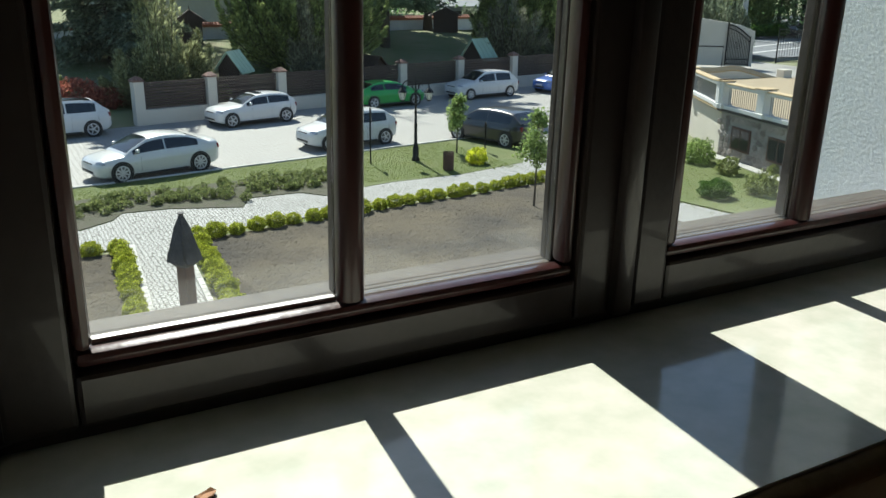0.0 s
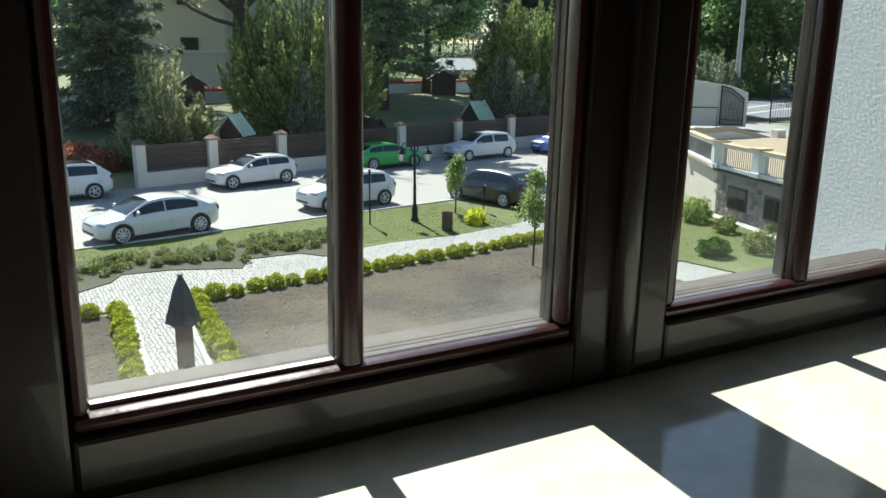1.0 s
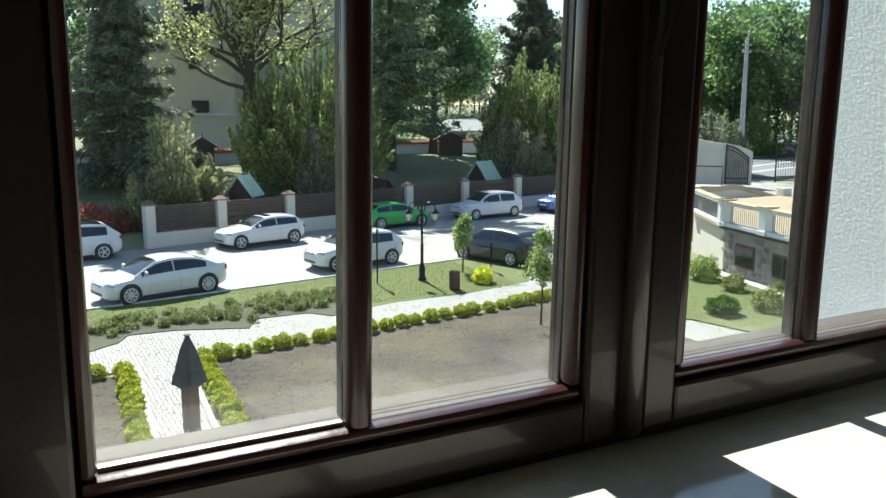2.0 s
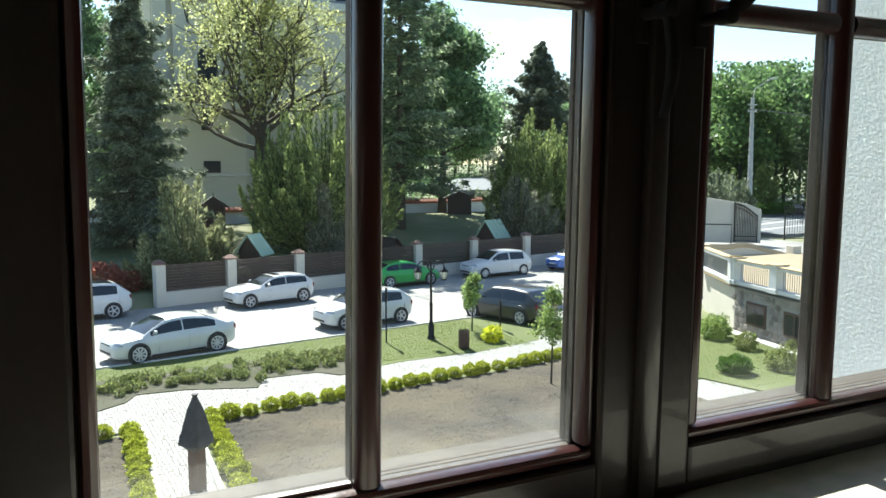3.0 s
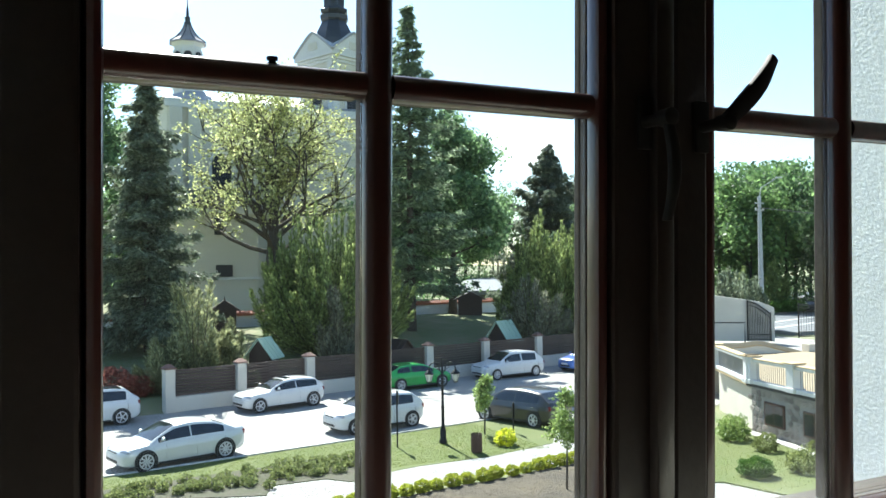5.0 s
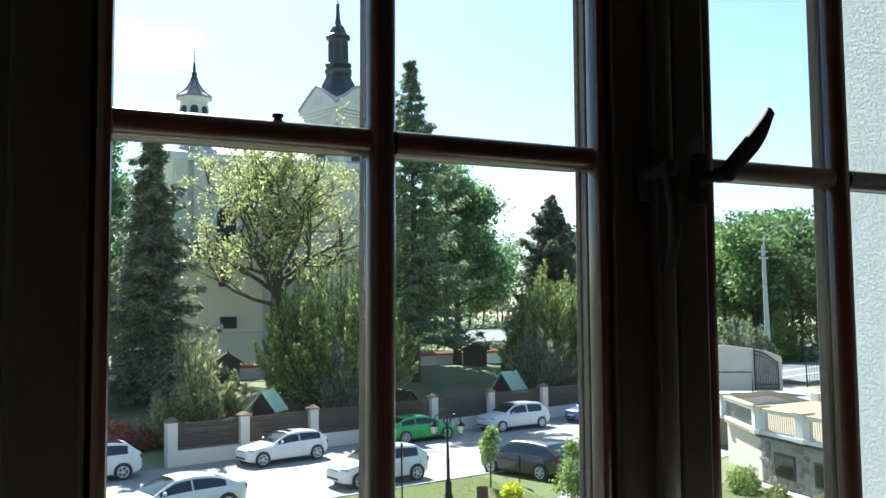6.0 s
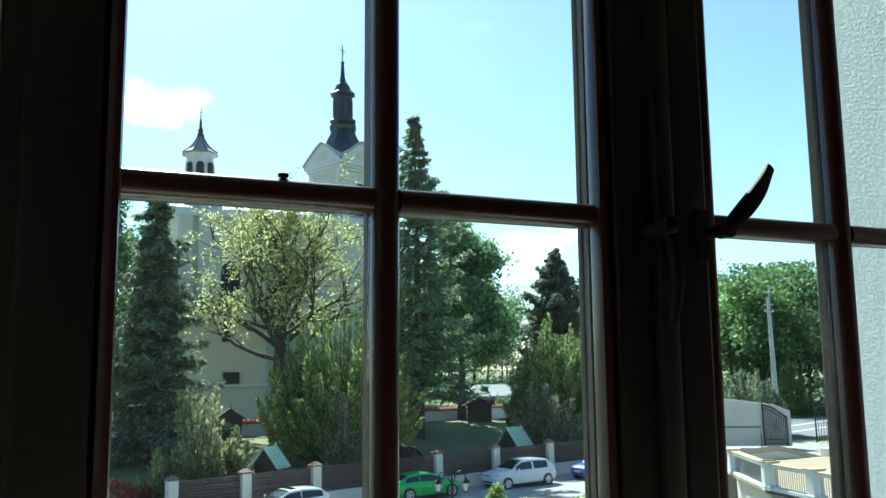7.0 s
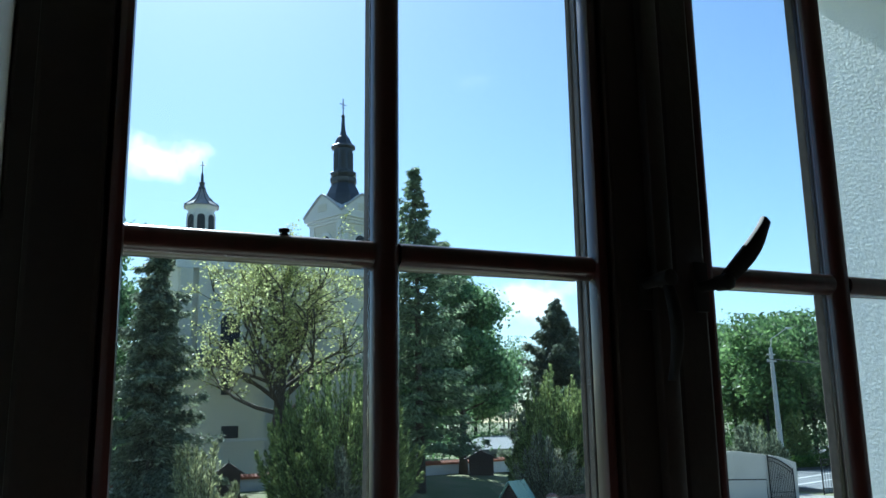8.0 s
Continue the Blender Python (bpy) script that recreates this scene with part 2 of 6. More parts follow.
def part(name, geo, material, parent=None, label="", smooth=False):
    """One mesh object, under a thing or a part."""
    ob = new(name, geo if isinstance(geo, bpy.types.Mesh) else geo.mesh(name, material, smooth))
    ob.parent = parent
    return tagged(ob, label)


def thing(name, m, label, category, group="", kind=""):
    ob = new(name)
    ob.empty_display_size = 0.2
    ob.matrix_world = m
    return tagged(ob, label, category, group, kind)


def solid(name, geo, material, label, category="", kind="", smooth=False, group=""):
    return tagged(part(name, geo, material, None, "", smooth), label, category, group, kind)


def B(*a):
    return Geo().box(*a)


# ---- the room and its window wall ----
SILL_Z, FLOOR_Z, CEIL_Z = 6.357, 5.35, 8.45
IN_Y, OUT_Y = 0.50, 1.20          # inner and outer face of the window wall
WX0, WX1 = 0.03, 1.53              # opening
WZ1 = 7.74
solid("floor", B(-2.6, 3.6, -4.4, IN_Y, FLOOR_Z - 0.2, FLOOR_Z), PARQUET, "oak boarded floor of the dark room", "floor", "structure")
solid("ceiling", B(-2.6, 3.6, -4.4, IN_Y, CEIL_Z, CEIL_Z + 0.2), PLASTER_IN, "plain plastered ceiling of the room", "ceiling", "structure")
solid("wall_south", B(-2.6, 3.6, -4.6, -4.4, FLOOR_Z, CEIL_Z), PLASTER_IN, "plain plastered wall behind the viewer", "wall", "structure")
solid("wall_west", B(-2.8, -2.6, -4.6, OUT_Y, FLOOR_Z, CEIL_Z), PLASTER_IN, "plain plastered side wall", "wall", "structure")
solid("wall_east", B(3.6, 3.8, -4.6, OUT_Y, FLOOR_Z, CEIL_Z), PLASTER_IN, "plain plastered side wall", "wall", "structure")
wall_in = Geo().box(-2.6, WX0, IN_Y, 0.93, FLOOR_Z, CEIL_Z).box(WX1, 3.6, IN_Y, 0.93, FLOOR_Z, CEIL_Z)
wall_in.box(WX0, WX1, IN_Y, 0.93, FLOOR_Z, SILL_Z - 0.041).box(WX0, WX1, IN_Y, 0.93, WZ1, CEIL_Z)
solid("wall_north", wall_in, PLASTER_IN, "thick plastered wall round the window", "wall", "structure")
# outer skin with a rough rendered reveal; the relief is fine stipple
rough = Geo().box(-6, WX0 - 0.02, 0.932, OUT_Y, 0, 9.5).box(-6, WX1 - 0.02, 0.932, OUT_Y, 0, 6.285)
rough.box(-6, 14, 0.932, OUT_Y, WZ1, 9.5).box(WX1 + 0.10, 14, 0.932, OUT_Y, 0, WZ1)
outer_wall = solid("facade", rough, PLASTER_OUT, "white rough-rendered outer wall of the house", "facade", "structure")
# the stippled reveal as a fine uneven sheet with thickness
rng = np.random.default_rng(5)
ny, nz = 110, 700
gy, gz = np.linspace(0.932, OUT_Y, ny), np.linspace(6.28, WZ1, nz)
bumps = rng.random((nz, ny))
bumps = np.clip((bumps - 0.5) * 3.2, -0.5, 1)
rx = WX1 + 0.012 - 0.00045 * bumps + (gy[None, :] - 0.932) * 0.19
rx[:, -1] += 0.02
rv = [(float(rx[j, i]), float(gy[i]), float(gz[j])) for j in range(nz) for i in range(ny)]
rf = [(j * ny + i, (j + 1) * ny + i, (j + 1) * ny + i + 1, j * ny + i + 1) for j in range(nz - 1) for i in range(ny - 1)]
reveal = Geo().add(rv, rf).prism([(WX1 + 0.03, 0.932), (WX1 + 0.1, 0.932), (WX1 + 0.1, OUT_Y), (WX1 + 0.086, OUT_Y)], 6.28, WZ1)
solid("reveal", reveal, PLASTER_OUT, "rough white stippled plaster reveal outside the window", "reveal", "structure", smooth=True)
# outer metal sill
solid("outer_sill", B(WX0, WX1, 0.932, OUT_Y + 0.04, 6.285, 6.30), ALU, "pale metal window ledge outside", "ledge", "structure")

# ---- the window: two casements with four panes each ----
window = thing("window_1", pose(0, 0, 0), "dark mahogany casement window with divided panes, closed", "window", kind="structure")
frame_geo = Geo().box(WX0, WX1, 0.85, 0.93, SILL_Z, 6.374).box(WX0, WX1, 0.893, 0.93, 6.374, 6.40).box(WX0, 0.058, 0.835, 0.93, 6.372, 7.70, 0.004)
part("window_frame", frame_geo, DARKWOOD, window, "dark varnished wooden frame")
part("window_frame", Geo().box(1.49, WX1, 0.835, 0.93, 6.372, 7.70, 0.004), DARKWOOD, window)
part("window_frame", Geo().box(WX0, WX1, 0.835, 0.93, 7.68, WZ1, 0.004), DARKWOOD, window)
Y0, YG, Y1 = 0.832, 0.871, 0.893
ZB, ZC0, ZC1, ZT = 6.452, 6.991, 7.021, 7.56


def rounded_bar(length, w, y0, y1):
    """Glazing bar along z from 0 to length: rounded to the room, stepped behind."""
    sec = []
    for i in range(9):
        a = math.pi * i / 8
        sec.append((-math.cos(a) * w / 2, y0 + 0.014 - math.sin(a) * 0.014))
    sec += [(w / 2, y0 + 0.02), (w / 2 - 0.004, y0 + 0.024), (w / 2 - 0.004, y1), (-w / 2 + 0.004, y1), (-w / 2 + 0.004, y0 + 0.024), (-w / 2, y0 + 0.02)]
    n = len(sec)
    v = [(x, y, 0) for x, y in sec] + [(x, y, length) for x, y in sec]
    return Geo().add(v, [tuple(range(n)), tuple(reversed(range(n, 2 * n)))] + [(i, n + i, n + (i + 1) % n, (i + 1) % n) for i in range(n)])


def bead(parent, x0, x1, z0, z1):
    """Rounded moulding round one side of the glazing: four strips, the lowest catches the light."""
    w = 0.017
    for a, b, c, d in ((x0 - w, x1 + w, z0 - w, z0), (x0 - w, x1 + w, z1, z1 + w), (x0 - w, x0, z0, z1), (x1, x1 + w, z0, z1)):
        part("bead", B(a, b, 0.838, 0.866, c, d, 0.008), MAHOGANY, parent, "rounded reddish moulding", True)


def sash(x0, x1, gx0, m0, m1, gx1):
    """One casement: stiles, rails, bars, panes. gx: glass edges, m: the upright bar."""
    s = part("casement", B(x0, gx0 - 0.02, Y0, Y1 - 0.002, 6.375, 7.67, 0.006), DARKWOOD, window, "dark varnished casement stile")
    part("stile", B(gx1 + 0.02, x1, Y0, Y1 - 0.002, 6.375, 7.67, 0.006), DARKWOOD, s)
    part("rail", B(gx0 - 0.02, gx1 + 0.02, Y0 + 0.001, Y1 - 0.003, 6.375, ZB - 0.02, 0.006), DARKWOOD, s)
    part("rail", B(gx0 - 0.02, gx1 + 0.02, Y0 + 0.001, Y1 - 0.003, ZT + 0.02, 7.67, 0.006), DARKWOOD, s)
    bead(s, gx0, gx1, ZB, ZT)
    # outer lining: stepped grey wood behind the glass line
    for a, b, c, d in ((gx0 - 0.02, gx1 + 0.02, ZB - 0.02, ZB - 0.003), (gx0 - 0.02, gx1 + 0.02, ZT + 0.003, ZT + 0.02),
                       (gx0 - 0.02, gx0 - 0.003, ZB - 0.003, ZT + 0.003), (gx1 + 0.003, gx1 + 0.02, ZB - 0.003, ZT + 0.003)):
        part("glazing_strip", B(a, b, 0.867, 0.88, c, d, 0.002), GREYWOOD, s, "weathered grey outer strip")
        part("glazing_strip", B(a, b, 0.883, Y1, c, d, 0.002), GREYWOOD, s)
        part("seal", B(a + 0.002, b - 0.002, 0.88, 0.883, c + 0.001, d - 0.001), SEAL, s)
    part("weather_ledge", B(gx0 - 0.02, gx1 + 0.02, Y1 + 0.002, 0.934, ZB - 0.03, ZB - 0.004, 0.003), GREYWOOD, s, "grey wooden ledge under the glass")
    bar = rounded_bar(ZT - ZB, m1 - m0, 0.842, 0.868).turned(Matrix.Translation(((m0 + m1) / 2, 0, ZB)))
    part("upright_bar", bar, MAHOGANY, s, "rounded upright glazing bar", True)
    part("upright_bar", B(m0 + 0.003, m1 - 0.003, 0.875, Y1 - 0.001, ZB, ZT, 0.003), GREYWOOD, s)
    for a, b in ((gx0, m0), (m1, gx1)):
        cb = rounded_bar(b - a, ZC1 - ZC0, 0.844, 0.868).turned(Matrix.Translation((a, 0, (ZC0 + ZC1) / 2)) @ pose(0, 0, 0, 0, 90, 0))
        part("cross_bar", cb, MAHOGANY, s, "rounded horizontal glazing bar", True)
        part("cross_bar", B(a, b, 0.875, Y1 - 0.001, ZC0 + 0.003, ZC1 - 0.003, 0.003), GREYWOOD, s)
        for z0, z1 in ((ZB - 0.002, ZC0 + 0.002), (ZC1 - 0.002, ZT + 0.002)):
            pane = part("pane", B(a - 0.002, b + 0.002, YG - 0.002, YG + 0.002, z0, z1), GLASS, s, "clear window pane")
            pane.visible_shadow = False
    return s


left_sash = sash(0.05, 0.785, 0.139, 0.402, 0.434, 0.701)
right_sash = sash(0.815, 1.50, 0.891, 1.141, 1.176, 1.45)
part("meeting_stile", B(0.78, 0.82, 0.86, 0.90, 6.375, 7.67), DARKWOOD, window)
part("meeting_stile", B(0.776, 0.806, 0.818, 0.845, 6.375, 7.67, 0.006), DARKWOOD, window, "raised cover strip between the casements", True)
# drip rail at the foot of the left casement, with the bolt head on the cross bar
part("drip_rail", B(0.14, 0.401, 0.858, 0.868, ZB - 0.001, ZB + 0.005, 0.001), ALU, left_sash, "pale metal strip under the glass")
part("stay_knob", Geo().lathe([(0.004, 7.018), (0.005, 7.022), (0.003, 7.024), (0.006, 7.025), (0.006, 7.028), (0.003, 7.029)], 12, 0.302, 0.86), IRON_HANDLE, left_sash, "small black knob on the bar", True)


def handle(parent, x, z, lean, hang, wide):
    """Lever handle: narrow backplate, neck and a flat grip, bowed and cut square at its end; lean in degrees from hanging down."""
    h = part("handle", B(x - 0.011, x + 0.011, Y0 - 0.006, Y0, z - 0.034, z + 0.034, 0.003), IRON_HANDLE, parent, "dark bronze window handle", True)
    part("neck", Geo().tube([(x, Y0 - 0.004, z), (x, Y0 - 0.04, z)], [0.008, 0.008], 10), IRON_HANDLE, h, "", True)
    part("knuckle", Geo().lathe([(0.004, -0.012), (0.0105, -0.01), (0.011, 0.009), (0.006, 0.0125)], 14).turned(Matrix.Translation((x, Y0 - 0.044, z)) @ pose(0, 0, 0, 90, 0, 0)), IRON_HANDLE, h, "", True)
    g = Geo()
    n, secs = 12, 13
    for j in range(secs):
        u = j / (secs - 1)
        w = wide * (0.8 + 0.35 * math.sin(math.pi * min(1, u * 1.15)) - 0.12 * u)
        bow = 0.001 * math.sin(math.pi * u)
        for i in range(n):
            a = 2 * math.pi * i / n
            cx, cy = math.cos(a), math.sin(a)
            g.v.append((w * math.copysign(abs(cx) ** 0.7, cx) + bow, -0.044 - 0.012 * math.sin(math.pi * u) + 0.0065 * math.copysign(abs(cy) ** 0.7, cy), -hang * u))
    for j in range(secs - 1):
        for i in range(n):
            g.f.append((j * n + i, (j + 1) * n + i, (j + 1) * n + (i + 1) % n, j * n + (i + 1) % n))
    g.f += [tuple(range(n)), tuple(reversed(range((secs - 1) * n, secs * n)))]
    g.turned(Matrix.Translation((x, Y0, z)) @ pose(0, 0, 0, 0, -lean, 0))
    part("grip", g, IRON_HANDLE, h, "", True)


handle(left_sash, 0.765, 6.985, 0, 0.125, 0.0075)
handle(right_sash, 0.857, 6.985, 137, 0.122, 0.0115)

# shear the window sideways with height, right casement most, to fit the camera path
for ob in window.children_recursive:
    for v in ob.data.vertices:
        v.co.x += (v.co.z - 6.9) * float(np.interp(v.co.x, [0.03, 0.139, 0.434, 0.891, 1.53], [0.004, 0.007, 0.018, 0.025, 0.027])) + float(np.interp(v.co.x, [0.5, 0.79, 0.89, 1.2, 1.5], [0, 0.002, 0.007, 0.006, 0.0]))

# inner stone sill and a dry leaf on it
sill = thing("window_sill", pose(0, 0, 0), "polished cream and green stone window sill in sun", "window sill")
part("slab", B(WX0, WX1, 0.472, 0.85, SILL_Z - 0.004, SILL_Z, 0.0), SILL, sill)
part("slab_body", B(WX0, WX1, 0.477, 0.85, SILL_Z - 0.04, SILL_Z - 0.005, 0.0), SILL_EDGE, sill, "unpolished brown front edge")
part("nosing", Geo().tube([(WX0, 0.475, SILL_Z - 0.022), (WX1, 0.475, SILL_Z - 0.022)], [0.017, 0.017], 14), SILL_EDGE, sill, "rounded front edge", True)

# ---- ground outside ----
FENCE = lambda x: 41.3 + 0.2 * (x - 6.5)
KERB = lambda x: 29.07 + 0.138 * x


def smooth(a, b, v):
    u = min(1.0, max(0.0, (v - a) / (b - a)))
    return u * u * (3 - 2 * u)


def height(x, y):
    """The churchyard rises behind the fence; the road side stays low."""
    v = y - FENCE(x)
    side = 1 - smooth(34, 52, x)
    return (0.55 * smooth(0.0, 1.2, v) + 2.0 * smooth(1.0, 16, v) + 0.6 * smooth(16, 34, v)) * side + 0.9 * smooth(30, 80, v) * (1 - side)


def steps(lo, hi, fine_lo, fine_hi, step, grow=1.35):
    a = list(np.arange(fine_lo, fine_hi, step))
    s, p = step, fine_hi
    while p < hi:
        a.append(p)
        s *= grow
        p += s
    a.append(hi)
    s, p = step, fine_lo - step
    while p > lo:
        a.insert(0, p)
        s *= grow
        p -= s
    a.insert(0, lo)
    return a


xs, ys = steps(-2500, 2500, -10, 70, 1.0), steps(-2500, 2500, 1, 90, 0.6)
gv = [(x, y, height(x, y)) for y in ys for x in xs]
nx = len(xs)
gf = [(j * nx + i, j * nx + i + 1, (j + 1) * nx + i + 1, (j + 1) * nx + i) for j in range(len(ys) - 1) for i in range(nx - 1)]
solid("ground", Geo().add(gv, gf), GROUND, "patchy grass and bare earth of the yards", "ground", "structure", smooth=True)


def slab(name, pts, z, material, label, category, thick=0.5):
    return solid(name, Geo().prism(pts, z - thick, z), material, label, category, "structure")


slab("road", [(-40, KERB(-40)), (19.5, KERB(19.5)), (21.5, 29), (22.5, 27), (60, 40), (60, FENCE(60) + 4), (34, FENCE(34) - 0.1), (6.5, FENCE(6.5) - 0.1), (-40, FENCE(-40) + 2)],
     0.02, STREET, "sunlit pale sett-paved street", "street")
slab("verge", [(-40, 20.7), (2, 24.2), (2.9, 24.8), (3.26, 25.5), (4.6, 25.4), (6.64, 24.6), (7.1, 25.6), (8.8, 25.55), (9.4, 24.8), (11.1, 25.4), (12.1, 25.6), (14.8, 25.6), (18.0, 26.3), (20.2, 29.2), (19.3, KERB(19.3)), (-40, KERB(-40))],
     0.06, LAWN, "grass verge with planting beds beside the street", "verge")
slab("pavement", [(-40, 18.0), (2.0, 22.0), (3.05, 22.2), (2.4, 14), (3.58, 14), (4.28, 22.4), (19, 23.9), (24, 26.0), (22.4, 27.1), (20.2, 29.1), (17.95, 26.3), (14.8, 25.6), (12.1, 25.6), (11.1, 25.4), (9.4, 24.8), (8.8, 25.55), (7.1, 25.6), (6.64, 24.6), (4.6, 25.4), (3.26, 25.5), (2.9, 24.8), (2, 24.2), (-40, 20.6)],
     0.05, PATHSET, "white small-sett footpath", "footpath")


def dug_bed(corners, label):
    """Loose earth: a fine uneven sheet closed by a skirt, over four corners."""
    a, b, c, d = (Vector((*q, 0)) for q in corners)
    nu, nv = 260, 200
    grit = np.random.default_rng(17).normal(0, 1, (nv, nu))
    v = []
    for j in range(nv):
        for i in range(nu):
            p = a.lerp(b, i / (nu - 1)).lerp(d.lerp(c, i / (nu - 1)), j / (nv - 1))
            rim = 0 < i < nu - 1 and 0 < j < nv - 1
            z = 0.075 + 0.02 * noise.noise((p.x * 0.9, p.y * 0.9, 0)) + 0.022 * noise.noise((p.x * 4, p.y * 4, 3)) + 0.006 * float(grit[j, i]) if rim else -0.1
            v.append((p.x, p.y, z))
    f = [(j * nu + i, j * nu + i + 1, (j + 1) * nu + i + 1, (j + 1) * nu + i) for j in range(nv - 1) for i in range(nu - 1)]
    solid("flower_bed", Geo().add(v, f), SOIL, label, "garden bed", "structure")


dug_bed([(3.75, 12), (17.6, 12), (17.6, 23.3), (4.6, 21.9)], "bare dug earth in the garden bed")
dug_bed([(-9, 12), (2.05, 12), (2.75, 21.7), (-9, 20.6)], "bare dug earth in the garden bed")
slab("planting_strip", [(-10, 23.2), (2, 24.21), (2.9, 24.81), (3.26, 25.51), (4.6, 25.41), (6.64, 24.61), (7.1, 25.61), (8.8, 25.56), (9.4, 24.81), (10.6, 25.26), (11.0, 28.4), (-10, 26.6)], 0.075, BEDSOIL, "earth strip under low shrubs", "planting bed")
# loose clods on the dug earth and the strip
rg = np.random.default_rng(91)
clods = Geo()
for i in range(7000):
    if i < 5200:
        x, y = rg.uniform(4.4, 17.3), rg.uniform(13.5, 21.8)
    else:
        x = rg.uniform(-3, 10.8)
        y = rg.uniform(24.9 + 0.04 * x if x < 3.2 else 25.6, 26.6 + 0.15 * x)
    s = 0.009 + 0.015 * rg.random() ** 3
    k = rg.uniform(0.6, 1.3, 6) * s
    z = 0.085
    clods.add([(x + k[0], y, z), (x, y + k[1], z), (x - k[2], y, z), (x, y - k[3], z), (x + 0.3 * s, y, z + 0.4 * k[4]), (x, y, z - s)],
              [(0, 1, 4), (1, 2, 4), (2, 3, 4), (3, 0, 4), (1, 0, 5), (2, 1, 5), (3, 2, 5), (0, 3, 5)])
solid("clods", clods, SOIL, "loose clods of dug earth", "earth clods", "stuff")
slab("forecourt", [(17.62, 8), (21.5, 14.5), (19.6, 17.2), (19.2, 19.0), (18.2, 19.4), (17.62, 18.6)], 0.045, PATHSET, "pale paved forecourt", "paving")
slab("lawn", [(22, 12), (26.5, 17), (26.5, 24.6), (22.6, 25.0), (17.65, 23.3), (17.65, 18.75), (18.25, 19.5), (19.3, 19.1), (19.75, 17.25)], 0.055, LAWN, "small mown lawn below the terrace", "lawn")
slab("road_main", [(62, 52), (130, 62), (200, 150), (120, 130), (62, 62)], 0.3, ASPHALT, "grey asphalt main road beyond the gate", "road")
slab("road_far", [(50, 99), (62, 95), (110, 165), (150, 200), (140, 212), (98, 178)], 3.25, ASPHALT, "sunlit grey road curving off behind the trees", "road", 0.6)

# ---- vehicles ----
def paint(name, c, metal=0.0, rough=0.3):
    return mat(name, c, tuple(v * 0.94 for v in c), rough=rough, metal=metal, big=0.8, fine=3, bump=0.0, coat=0.7)


WHITE_P, SILVER_P = paint("white_paint", (0.66, 0.66, 0.65)), paint("pearl_paint", (0.64, 0.65, 0.64), 0.12)
GREEN_P, BLUE_P = paint("green_paint", (0.03, 0.36, 0.06)), paint("blue_paint", (0.05, 0.14, 0.46))
GREY_P, BLACK_P = paint("grey_metallic", (0.07, 0.067, 0.064), 0.5), paint("black_paint", (0.015, 0.016, 0.02))
CARGLASS = mat("car_glass", (0.02, 0.025, 0.03), rough=0.06, bump=0.0, spec=0.8)
TYRE = mat("tyre", (0.022, 0.022, 0.022), rough=0.85, bump=0.1)
RIM = mat("alloy", (0.7, 0.7, 0.71), rough=0.4, metal=0.4, bump=0.0)
DARKPLASTIC = mat("dark_plastic", (0.03, 0.03, 0.03), rough=0.6)
LENS_R, LENS_W = mat("red_lens", (0.22, 0.012, 0.015), rough=0.15, bump=0), mat("clear_lens", (0.6, 0.62, 0.66), rough=0.1, metal=0.4, bump=0)
PLATE = mat("plate", (0.72, 0.72, 0.7), rough=0.5)


def interp(table, s):
    """A smooth curve through (place, value) pairs that never overshoots them."""
    xs_, ys_ = [p for p, _ in table], [q for _, q in table]
    n = len(table)
    if s <= xs_[0]:
        return ys_[0]
    if s >= xs_[-1]:
        return ys_[-1]
    h = [xs_[i + 1] - xs_[i] for i in range(n - 1)]
    d = [(ys_[i + 1] - ys_[i]) / h[i] for i in range(n - 1)]
    t = [d[0]] + [0.0 if d[i - 1] * d[i] <= 0 else 2 * d[i - 1] * d[i] / (d[i - 1] + d[i]) for i in range(1, n - 1)] + [d[-1]]
    i = max(k for k in range(n - 1) if xs_[k] <= s)
    u = (s - xs_[i]) / h[i]
    return ((1 + 2 * u) * (1 - u) ** 2 * ys_[i] + u * (1 - u) ** 2 * h[i] * t[i] + u * u * (3 - 2 * u) * ys_[i + 1] + u * u * (u - 1) * h[i] * t[i + 1])


